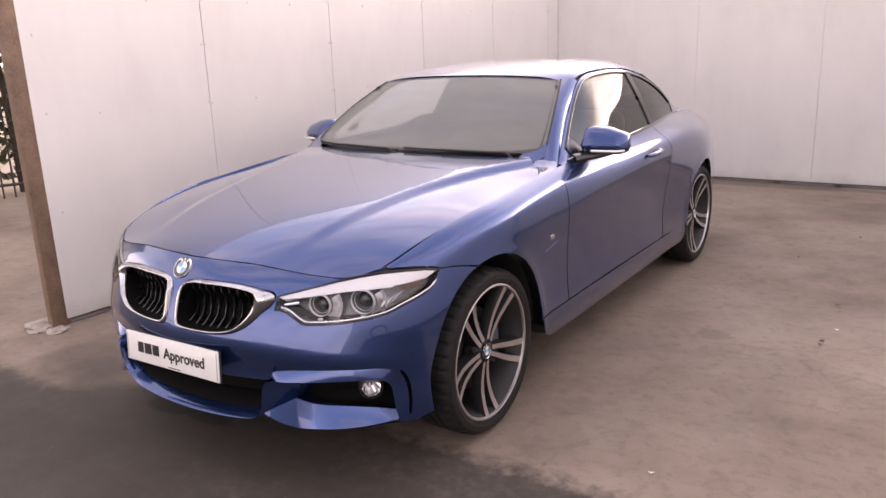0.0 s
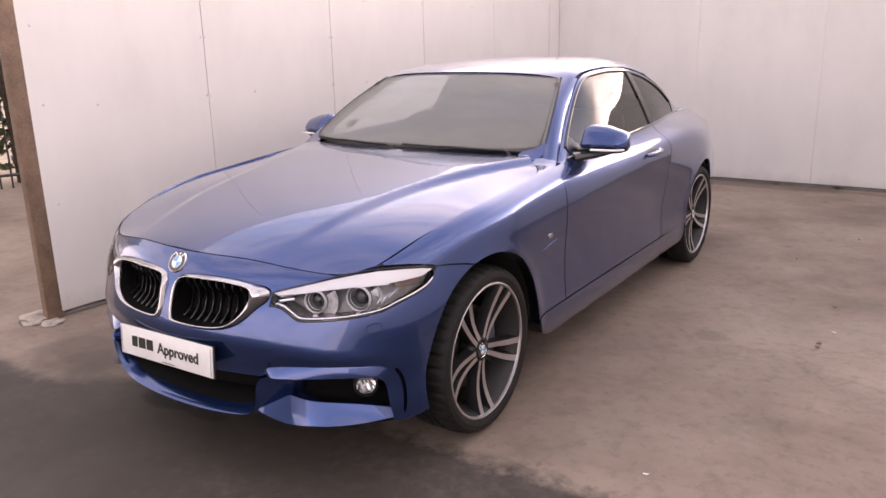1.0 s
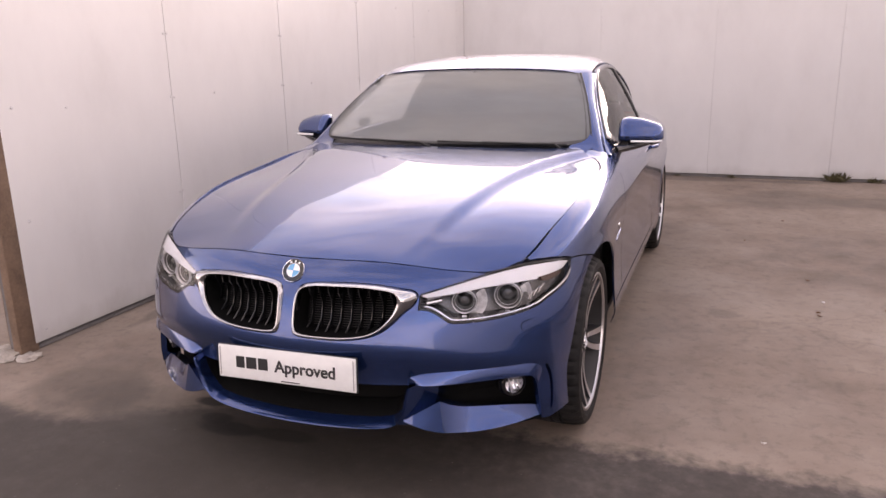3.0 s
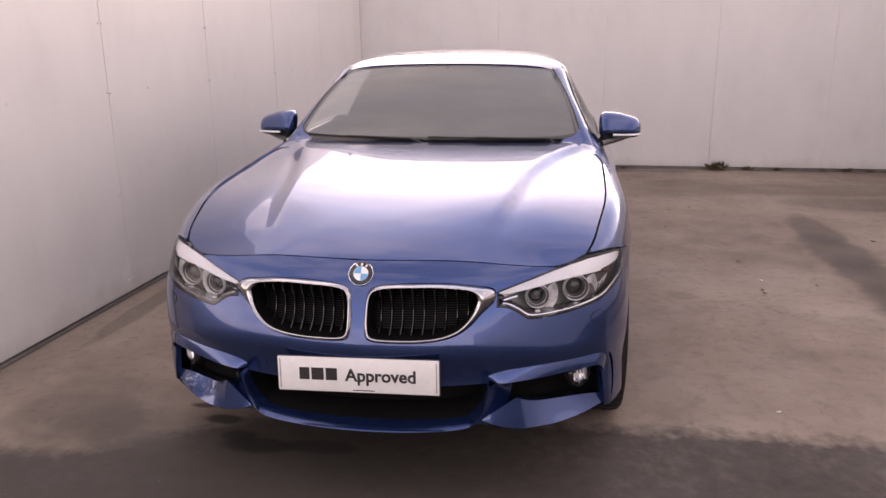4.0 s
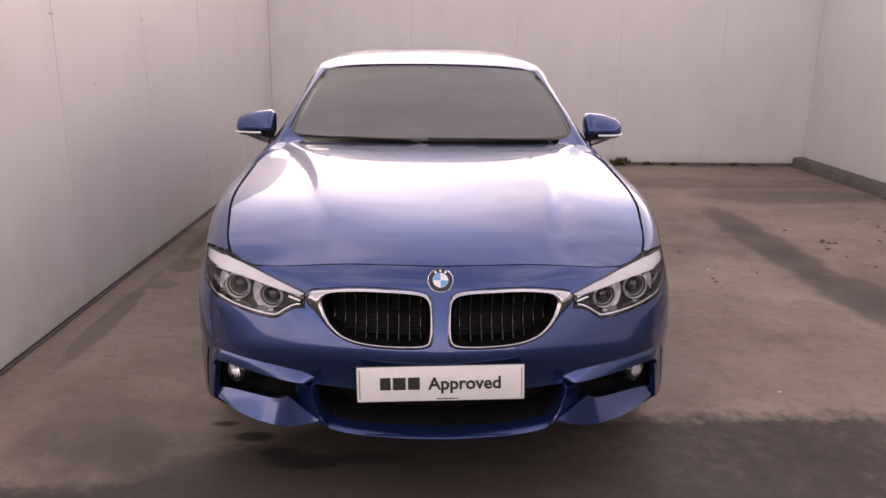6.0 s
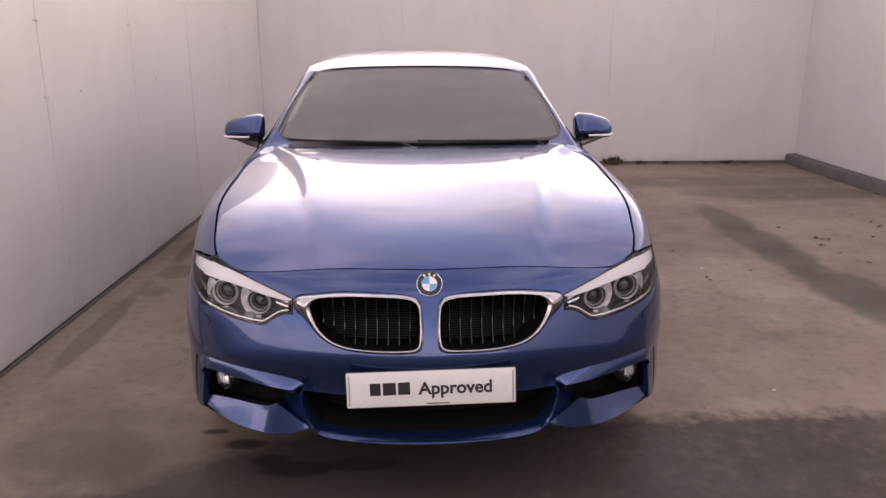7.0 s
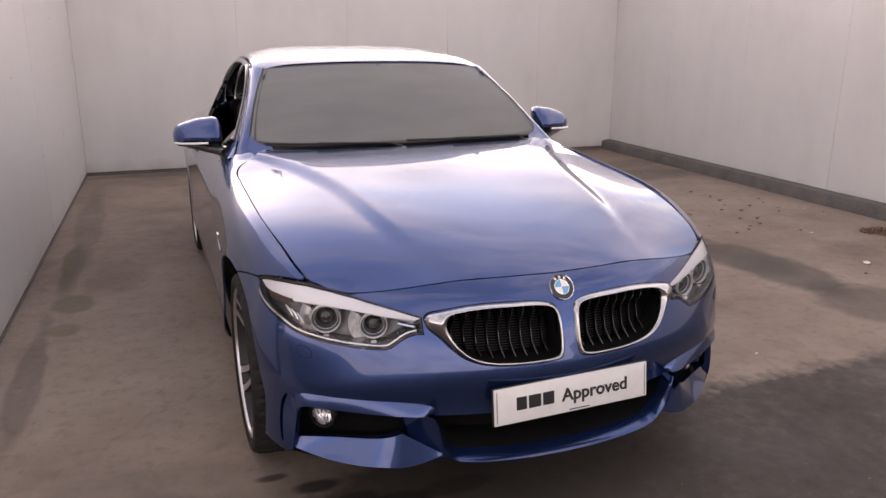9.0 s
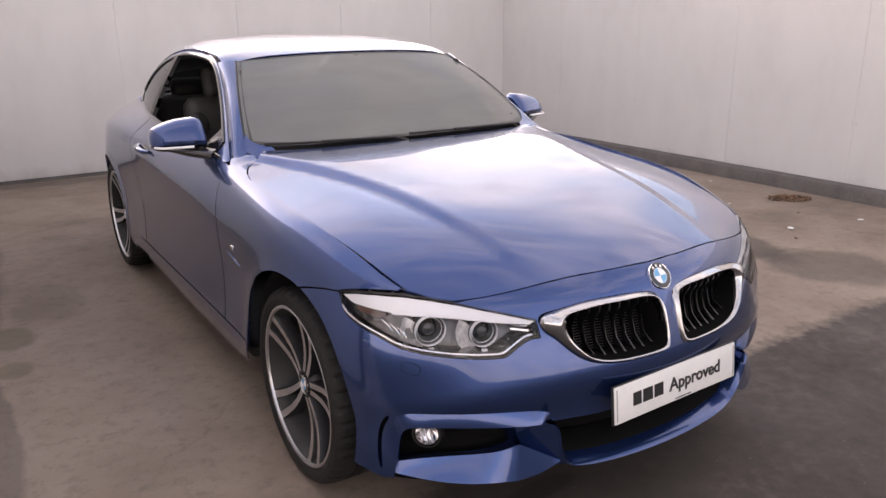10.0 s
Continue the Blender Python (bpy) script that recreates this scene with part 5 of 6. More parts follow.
for side in (1, -1):
    first = wheel_parts(side)
    first.parent = car
    tagged(first, "dark grey alloy wheel with bright machined double spokes")
    first.matrix_basis = pose(side * 0.767, AXLE_F, TYRE_R + 0.001) @ Matrix.Rotation(radians(36 if side > 0 else 16), 4, "X")
    copy_thing(first, pose(side * 0.764, WHEELBASE, TYRE_R + 0.001) @ Matrix.Rotation(radians(31 * side), 4, "X"))
    for y in (AXLE_F, WHEELBASE):
        caliper(side, pose(side * 0.768, y, TYRE_R))
        # dark liners inside the arches
        rl = (ARCH_F if y == AXLE_F else ARCH_R) + 0.006
        bm = bmesh.new()
        rings = []
        for i in range(25):
            a = math.pi * (i / 24 * 0.98)
            rings.append([bm.verts.new((side * x, y + r * math.cos(a), 0.332 + r * math.sin(a))) for x, r in ((0.50, rl), (0.80, rl), (0.845, rl + 0.004))])
        for a, b in zip(rings, rings[1:]):
            for i in range(2):
                bm.faces.new((a[i], a[i + 1], b[i + 1], b[i]))
        part("arch_liner", bm, BLACK_PLASTIC, car)

# floor pan and dark inside of the nose
bm = bmesh.new()
box(bm, (1.10, 4.30, 0.06), Matrix.Translation((0, 1.48, 0.215)), 0.02)
box(bm, (1.66, 1.80, 0.05), Matrix.Translation((0, 1.41, 0.225)), 0.02)
part("floor_pan", bm, BLACK_PLASTIC, car)
bm = bmesh.new()
box(bm, (0.96, 1.30, 0.46), Matrix.Translation((0, -0.02, 0.50)), 0.06)
part("engine_bay", bm, BLACK_DEEP, car)
part("boot_tub", box(bmesh.new(), (1.0, 0.75, 0.60), Matrix.Translation((0, 3.20, 0.62)), 0.06), BLACK_DEEP, car)

# ---- mirrors, handles, wipers, badges ----
def mirror_shell(side):
    ob = empty("door_mirror")
    ob.parent = car
    def shell(lo, hi, mat, name, label=""):
        bm = bmesh.new()
        nu, nv = 18, 28
        rings = []
        for i in range(nu + 1):
            u = i / nu
            x = 0.806 + 0.210 * u
            grow = (1 - (2 * u - 1) ** 6) ** 0.5 if 0 < u < 1 else 0.0
            grow = max(grow, 0.10)
            hz = 0.058 - 0.012 * u
            hz *= 0.35 + 0.65 * grow
            ht = float(np.interp(u, [0, 0.05, 0.15, 0.5, 0.85, 0.96, 1.0], [0.056, 0.078, 0.084, 0.074, 0.054, 0.042, 0.020]))
            hy = (0.076 - 0.020 * u) * (0.3 + 0.7 * grow)
            zc, yc = 1.022 + 0.004 * math.sin(math.pi * u), 0.950 + 0.050 * u
            ring = []
            for j in range(nv):
                a = 2 * math.pi * j / nv
                ca, sa = math.cos(a), math.sin(a)
                e = 0.42 if sa < 0 else 0.62
                yy = math.copysign(abs(ca) ** e, ca) * hy
                zz = math.copysign(abs(sa) ** e, sa) * (hz if sa < 0 else ht)
                if zz < 0:
                    zz *= 0.95
                    yy *= 0.88
                zz = min(max(zz, lo), hi)
                ring.append(bm.verts.new((side * x, yc + yy * (1.0 - 2.2 * max(zz, 0.0)) + 0.55 * max(zz, 0.0), zc + zz)))
            rings.append(ring)
        for a, b in zip(rings, rings[1:]):
            for j in range(nv):
                bm.faces.new((a[j], a[(j + 1) % nv], b[(j + 1) % nv], b[j]))
        bm.faces.new(rings[0])
        bm.faces.new(rings[-1][::-1])
        bmesh.ops.remove_doubles(bm, verts=bm.verts[:], dist=0.0004)
        return part(name, bm, mat, ob, label, sharp=50)
    shell(-0.020, 1.0, PAINT, "cap")
    shell(-1.0, -0.023, BLACK_GLOSS, "base")
    pts = [(side * x, y, z) for x, y, z in ((0.872, 0.887, 1.001), (0.92, 0.895, 1.000), (0.985, 0.918, 0.999), (1.010, 0.954, 0.999))]
    part("indicator", tube(bmesh.new(), pts, 0.0052, 8, flat=1.0), LAMP_WHITE, ob, "white indicator strip")
    bm = bmesh.new()
    tube(bm, [(side * x, y, z) for x, y, z in ((0.790, 0.865, 0.962), (0.82, 0.895, 0.966), (0.88, 0.93, 0.976), (0.95, 0.95, 0.988))], [0.050, 0.044, 0.040, 0.020], 14, flat=0.5)
    part("stalk", bm, BLACK_GLOSS, ob)
    bm = box(bmesh.new(), (0.155, 0.004, 0.095), Matrix.Translation((side * 0.915, 1.036, 1.026)) @ Matrix.Rotation(radians(side * 8), 4, "Z"), 0.0015)
    part("mirror_glass", bm, CHROME, ob)


for side in (1, -1):
    mirror_shell(side)
    door = DOORS[0 if side > 0 else 1]
    p = side_surface(np.array([1.60, 1.69, 1.80]), v_of_z(np.array([1.60, 1.69, 1.80]), np.array([0.884, 0.889, 0.894])))
    pts = [(side * (q[0] + o), q[1], q[2]) for q, o in zip([p[0], p[0] * 0.7 + p[1] * 0.3, p[1], p[2] * 0.7 + p[1] * 0.3, p[2]], (0.004, 0.026, 0.032, 0.028, 0.006))]
    part("door_handle", tube(bmesh.new(), pts, [0.011, 0.014, 0.015, 0.014, 0.011], 10, flat=0.8), PAINT, door, "body-coloured pull handle")
    cup = [(1.625, 0.868), (1.69, 0.864), (1.755, 0.874), (1.76, 0.900), (1.69, 0.908), (1.63, 0.900)]
    lp = rounded(side_loop(cup), 2)
    lp_ob = skin("handle_cup", side_surface, lp, BLACK_GLOSS, None, step=0.03, aspect=0.12, flip=-1, rise=0.0012, flange=0.003, mirror=True)
    keep, drop = (lp_ob[0], lp_ob[1]) if side > 0 else (lp_ob[1], lp_ob[0])
    bpy.data.objects.remove(drop)
    keep.parent = door
    q = side_surface(np.array([0.42]), v_of_z(np.array([0.42]), np.array([0.698])))[0]
    part("side_badge", box(bmesh.new(), (0.004, 0.036, 0.018), Matrix.Translation((side * (q[0] + 0.001), 0.43, 0.692)), 0.001), CHROME, car, "small bright wing badge")
    bm = bmesh.new()
    gill = side_surface(np.array([0.36, 0.43, 0.505]), v_of_z(np.array([0.36, 0.43, 0.505]), np.array([0.640, 0.652, 0.660])))
    tube(bm, [(side * (g[0] + 0.001), g[1], g[2]) for g in gill], [0.002, 0.003, 0.002], 8)
    part("wing_gill", bm, PAINT, car)

# cowl and wipers
cowl = [(x, float(screen_low(abs(x))) - 0.042) for x in np.linspace(-0.66, 0.66, 21)] + [(x, float(screen_low(abs(x))) + 0.012) for x in np.linspace(0.665, -0.665, 21)]
skin("cowl_panel", lambda x, y: np.stack([x, y, 0.985 + 0.0 * x], -1), cowl, BLACK_PLASTIC, car, "black scuttle panel", step=0.05, flange=0.03)
for (x0, x1, rise) in ((0.60, -0.02, 0.02), (-0.05, -0.64, 0.02)):
    f = np.linspace(x0, x1, 12)
    b = np.linspace(0.0, 0.028, 12)
    pts = screen_surface(f / 0.70, b)
    bm = tube(bmesh.new(), [(p[0], p[1] - 0.008, p[2] + 0.006) for p in pts], 0.005, 6)
    part("wiper", bm, BLACK_PLASTIC, car, "black wiper blade")
    bm = tube(bmesh.new(), [(x0 * 0.98, float(screen_low(abs(x0))) - 0.03, 0.99)] + [(p[0], p[1] - 0.014, p[2] + 0.009) for p in pts[1:8]], 0.006, 6)
    part("wiper_arm", bm, BLACK_PLASTIC, car)
fin = bmesh.new()
tube(fin, [(0, 2.26, 1.358), (0, 2.32, 1.374), (0, 2.38, 1.386), (0, 2.42, 1.384), (0, 2.43, 1.335)], [0.006, 0.014, 0.014, 0.012, 0.012], 10)
part("roof_aerial", fin, PAINT, car, "shark-fin aerial")

# ---- cabin ----
skin("headliner", lambda f, y: roof_surface(f, y) - np.array([0, 0, 0.028]), [(-0.93, 1.24), (0.93, 1.24), (0.93, 2.42), (-0.93, 2.42)], FABRIC, car, step=0.1, flange=0.0)
skin("pillar_lining", pillar_surface, [(0.02, 0.0), (0.02, 0.98), (0.96, 0.98), (0.96, 0.0)], DASH, car, step=0.06, aspect=0.7, flange=0.0, flip=1, rise=-0.016, mirror=True)
bm = bmesh.new()
rings = []
for x in np.linspace(-0.74, 0.74, 15):
    bow = 0.02 * (x / 0.74) ** 2
    hump = 0.045 * math.exp(-((x + 0.37) / 0.17) ** 2)
    rings.append([bm.verts.new((x, y, z)) for y, z in ((0.66 + bow * 3, 0.955), (0.85 + bow, 0.972), (1.02 + bow, 0.975 + hump * 0.4), (1.12 + bow, 0.962 + hump), (1.16 + bow, 0.90), (1.12 + bow, 0.70), (0.80, 0.60))])
for a, b in zip(rings, rings[1:]):
    for i in range(6):
        bm.faces.new((a[i], a[i + 1], b[i + 1], b[i]))
dash = part("dashboard", bm, DASH, car, "black dashboard", sharp=60)
bm = bmesh.new()
m = pose(-0.37, 1.27, 0.93, 0, 0, 0) @ Matrix.Rotation(radians(64), 4, "X")
ring_pts = [m @ Vector((0.185 * math.cos(a), 0.185 * math.sin(a), 0)) for a in np.linspace(0, 2 * math.pi, 41)[:-1]]
tube(bm, ring_pts, 0.017, 8, closed=True)
for a in (math.pi, 0, -math.pi / 2):
    tube(bm, [m @ Vector((0, 0, -0.02)), m @ Vector((0.18 * math.cos(a), 0.18 * math.sin(a), 0))], 0.016, 8)
lathe(bm, [(0, 0.03), (0.05, 0.025), (0.07, 0.0), (0.06, -0.05)], 24, m @ Matrix.Rotation(radians(-90), 4, "Y"))
part("steering_wheel", bm, DASH, car, "black three-spoke steering wheel")


def seat(x):
    ob = empty("seat", pose(x, 1.55, 0.30))
    ob.parent = car
    part("cushion", box(bmesh.new(), (0.50, 0.52, 0.20), pose(0, 0, 0.16, 6), 0.06, 3), FABRIC, ob)
    bm = box(bmesh.new(), (0.50, 0.15, 0.62), pose(0, 0.34, 0.50, -20), 0.065, 3)
    for s in (-1, 1):
        box(bm, (0.09, 0.20, 0.50), pose(s * 0.215, 0.29, 0.47, -20, 0, s * 18), 0.04, 3)
    part("backrest", bm, FABRIC, ob)
    part("headrest", box(bmesh.new(), (0.26, 0.10, 0.19), pose(0, 0.455, 0.865, -12), 0.045, 3), FABRIC, ob)
    for s in (-1, 1):
        part("headrest_post", tube(bmesh.new(), [(s * 0.06, 0.42, 0.74), (s * 0.06, 0.45, 0.82)], 0.007, 8), CHROME, ob)


seat(0.37)
seat(-0.37)
bm = box(bmesh.new(), (1.16, 0.45, 0.25), pose(0, 2.42, 0.52, 5), 0.08, 3)
box(bm, (1.16, 0.15, 0.55), pose(0, 2.72, 0.78, -24), 0.06, 3)
for s in (-1, 1):
    box(bm, (0.28, 0.10, 0.14), pose(s * 0.32, 2.84, 1.07, -15), 0.04, 3)
part("rear_seat", bm, FABRIC, car, "dark leather rear bench")
bm = bmesh.new()
box(bm, (1.02, 0.50, 0.03), pose(0, 3.00, 0.975), 0.01)
part("parcel_shelf", bm, DASH, car)
for s in (-1, 1):
    part("door_lining", box(bmesh.new(), (0.04, 2.05, 0.50), Matrix.Translation((s * 0.80, 1.72, 0.68)), 0.015), DASH, car)
bm = box(bmesh.new(), (0.22, 0.03, 0.065), pose(0, 1.20, 1.265, 0, 0, -8), 0.014, 3)
tube(bm, [(0, 1.14, 1.318), (0, 1.19, 1.28)], 0.012, 8)
part("rear_view_mirror", bm, DASH, car, "black rear-view mirror")
bm = lathe(bmesh.new(), [(0.0, 0.001), (0.035, 0.001)], 20, Matrix.Translation((-0.52, 0.83, 1.08)) @ pose(0, 0, 0, 0, 0, -90) @ pose(0, 0, 0, 0, -58, 0))
part("screen_sticker", bm, BLACK_PLASTIC, car, "round dark windscreen sticker")

# dark lining under the roof rails
rail_y = np.linspace(1.12, 2.46, 24)
roof_in = np.array([roof_surface(np.array([0.90]), np.array([y]))[0] for y in np.maximum(rail_y, 1.24)])
roof_in[:, 1] = rail_y
loft("rail_lining", [np.stack([rail_x(rail_y) - 0.010, rail_y, rail_z(rail_y) - 0.040], 1), np.stack([rail_x(rail_y) - 0.022, rail_y, rail_z(rail_y) - 0.014], 1), roof_in - np.array([0, 0, 0.024])], FABRIC, car, mirror=True)


# ---- the yard: ground, board walls, kerb ----
def ground_material():
    """Pale worn concrete in the bay, dark patched tarmac before it, both with damp stains; the car's shade is painted
    in.
    """
    m = bpy.data.materials.new("yard_floor")
    m.use_nodes = True
    t = m.node_tree
    p = t.nodes["Principled BSDF"]
    co = t.nodes.new("ShaderNodeTexCoord").outputs["Object"]
    sep = t.nodes.new("ShaderNodeSeparateXYZ")
    t.links.new(co, sep.inputs[0])

    def noise_at(scale, detail=6.0, rough=0.6, shift=(0, 0, 0), stretch=(1, 1, 1)):
        mp = t.nodes.new("ShaderNodeMapping")
        mp.inputs["Location"].default_value, mp.inputs["Scale"].default_value = shift, stretch
        t.links.new(co, mp.inputs[0])
        n = node(t, "ShaderNodeTexNoise", Scale=scale, Detail=detail, Roughness=rough)
        t.links.new(mp.outputs[0], n.inputs["Vector"])
        return n.outputs[0]

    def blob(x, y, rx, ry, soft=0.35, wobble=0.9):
        """A patch of uneven outline round (x, y)."""
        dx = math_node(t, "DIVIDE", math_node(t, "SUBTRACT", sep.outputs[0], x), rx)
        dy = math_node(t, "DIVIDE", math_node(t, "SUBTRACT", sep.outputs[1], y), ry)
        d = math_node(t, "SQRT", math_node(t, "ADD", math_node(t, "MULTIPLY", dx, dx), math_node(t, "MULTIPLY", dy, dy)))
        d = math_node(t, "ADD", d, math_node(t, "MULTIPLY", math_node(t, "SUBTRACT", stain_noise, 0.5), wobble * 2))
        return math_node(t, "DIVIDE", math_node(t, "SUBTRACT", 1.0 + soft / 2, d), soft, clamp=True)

    big, mid, fine, grit = noise_at(0.55, 5), noise_at(2.6, 7, 0.65, (3, 1, 0)), noise_at(16, 6, 0.7), noise_at(140, 3, 0.7)
    stain_noise = noise_at(1.7, 6, 0.62, (7, 2, 0))
    slab = ramp(t, math_node(t, "ADD", math_node(t, "MULTIPLY", big, 0.65), math_node(t, "MULTIPLY", mid, 0.35)),
                [(0.32, (0.128, 0.096, 0.076)), (0.46, (0.222, 0.171, 0.137)), (0.58, (0.284, 0.225, 0.183)), (0.72, (0.332, 0.268, 0.222))])
    slab = mix_rgb(t, ramp(t, fine, [(0.30, 0.40), (0.50, 0.0)]), slab, (0.085, 0.070, 0.058))
    tar = ramp(t, math_node(t, "ADD", math_node(t, "MULTIPLY", mid, 0.5), math_node(t, "MULTIPLY", fine, 0.5)),
               [(0.32, (0.033, 0.027, 0.024)), (0.52, (0.059, 0.048, 0.042)), (0.72, (0.117, 0.097, 0.086))])
    edge_y = math_node(t, "ADD", sep.outputs[1], math_node(t, "MULTIPLY", math_node(t, "SUBTRACT", mid, 0.5), 0.30))
    edge_y = math_node(t, "ADD", edge_y, math_node(t, "MULTIPLY", math_node(t, "SUBTRACT", fine, 0.5), 0.10))
    # the slab runs further out beside the board wall
    edge_y = math_node(t, "ADD", edge_y, math_node(t, "MULTIPLY", ramp(t, math_node(t, "MULTIPLY", math_node(t, "ADD", sep.outputs[0], 2.0), 0.25), [(0.20, 1.0), (0.42, 0.0)]), 0.48))
    bay = math_node(t, "DIVIDE", math_node(t, "ADD", edge_y, 0.30), 0.09, clamp=True)
    colour = mix_rgb(t, bay, tar, slab)
    # stains, except the wide ellipse at (0.1, 1.3): the car's shade, painted in
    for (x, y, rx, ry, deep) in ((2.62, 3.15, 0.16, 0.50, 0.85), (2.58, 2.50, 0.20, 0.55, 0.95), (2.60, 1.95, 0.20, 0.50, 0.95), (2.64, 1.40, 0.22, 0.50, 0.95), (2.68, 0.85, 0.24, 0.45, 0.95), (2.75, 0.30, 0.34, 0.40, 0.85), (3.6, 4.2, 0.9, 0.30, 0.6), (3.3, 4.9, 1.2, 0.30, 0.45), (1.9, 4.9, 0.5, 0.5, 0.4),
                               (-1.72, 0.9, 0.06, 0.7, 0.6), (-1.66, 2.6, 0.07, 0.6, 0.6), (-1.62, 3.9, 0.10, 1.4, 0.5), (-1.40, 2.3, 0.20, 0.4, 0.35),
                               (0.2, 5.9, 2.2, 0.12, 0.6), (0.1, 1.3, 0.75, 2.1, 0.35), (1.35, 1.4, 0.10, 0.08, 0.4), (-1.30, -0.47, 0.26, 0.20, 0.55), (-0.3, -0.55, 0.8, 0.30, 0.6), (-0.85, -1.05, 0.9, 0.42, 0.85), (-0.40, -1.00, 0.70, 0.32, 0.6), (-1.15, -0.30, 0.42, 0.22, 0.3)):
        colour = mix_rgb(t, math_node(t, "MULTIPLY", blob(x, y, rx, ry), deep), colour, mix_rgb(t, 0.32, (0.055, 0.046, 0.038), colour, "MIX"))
    for (x, y, rx, ry, deep) in ((-1.60, 1.85, 0.10, 0.16, 0.5), (-1.62, 1.42, 0.10, 0.10, 0.4), (-1.68, 2.6, 0.05, 0.5, 0.4)):
        colour = mix_rgb(t, math_node(t, "MULTIPLY", blob(x, y, rx, ry), deep), colour, (0.075, 0.072, 0.030))
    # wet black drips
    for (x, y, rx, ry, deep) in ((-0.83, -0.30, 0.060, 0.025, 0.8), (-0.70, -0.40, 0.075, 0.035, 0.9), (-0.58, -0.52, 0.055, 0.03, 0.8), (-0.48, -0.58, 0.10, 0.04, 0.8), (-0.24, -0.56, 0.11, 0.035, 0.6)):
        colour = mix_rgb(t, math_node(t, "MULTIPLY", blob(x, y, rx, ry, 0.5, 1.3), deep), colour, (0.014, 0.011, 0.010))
    speck = ramp(t, grit, [(0.26, 0.75), (0.36, 0.0)])
    colour = mix_rgb(t, speck, colour, (0.045, 0.040, 0.036))
    chip = ramp(t, noise_at(75, 2, 0.5, (1, 4, 0)), [(0.73, 0.0), (0.80, 0.7)])
    colour = mix_rgb(t, chip, colour, (0.22, 0.20, 0.18))
    # hairline cracks
    warp = t.nodes.new("ShaderNodeVectorMath")
    warp.operation = "ADD"
    wn = node(t, "ShaderNodeTexNoise", Scale=3.0, Detail=5.0)
    t.links.new(co, wn.inputs["Vector"])
    ws = t.nodes.new("ShaderNodeVectorMath")
    ws.operation = "SCALE"
    ws.inputs["Scale"].default_value = 0.5
    t.links.new(wn.outputs["Color"], ws.inputs[0])
    t.links.new(co, warp.inputs[0])
    t.links.new(ws.outputs[0], warp.inputs[1])
    cells = t.nodes.new("ShaderNodeTexVoronoi")
    cells.feature = "DISTANCE_TO_EDGE"
    cells.inputs["Scale"].default_value = 0.42
    t.links.new(warp.outputs[0], cells.inputs["Vector"])
    crack = math_node(t, "MULTIPLY", ramp(t, cells.outputs["Distance"], [(0.0, 0.20), (0.007, 0.0)]), ramp(t, big, [(0.42, 0.0), (0.55, 1.0)]))
    colour = mix_rgb(t, crack, colour, (0.060, 0.050, 0.042))
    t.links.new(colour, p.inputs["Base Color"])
    damp = ramp(t, stain_noise, [(0.35, 0.62), (0.62, 0.86)])
    t.links.new(damp, p.inputs["Roughness"])
    h = math_node(t, "ADD", math_node(t, "MULTIPLY", fine, 0.6), math_node(t, "MULTIPLY", grit, 0.5))
    bmp = node(t, "ShaderNodeBump", Strength=0.35, Distance=0.006)
    t.links.new(h, bmp.inputs["Height"])
    t.links.new(bmp.outputs[0], p.inputs["Normal"])
    return m


def sheet(name, nx, ny, place, mat, **tags):
    verts = [place(i / nx, j / ny) for j in range(ny + 1) for i in range(nx + 1)]
    faces = [(j * (nx + 1) + i, j * (nx + 1) + i + 1, (j + 1) * (nx + 1) + i + 1, (j + 1) * (nx + 1) + i) for j in range(ny) for i in range(nx)]
    return tagged(link_mesh(name, verts, faces, mat), **tags)


def ground_place(u, v):
    x = 900 * (abs(2 * u - 1) ** 3.2) * (1 if u > 0.5 else -1)
    y = 900 * (abs(2 * v - 1) ** 3.2) * (1 if v > 0.5 else -1) + 1.5
    wave = 0.006 * noise.noise(Vector((x * 0.7, y * 0.7, 0.3)))
    return (x, y, -0.004 + (wave if abs(x) < 6 and abs(y) < 9 else 0.0) * 0.6)


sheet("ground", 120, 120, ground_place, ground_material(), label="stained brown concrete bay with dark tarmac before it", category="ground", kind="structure")


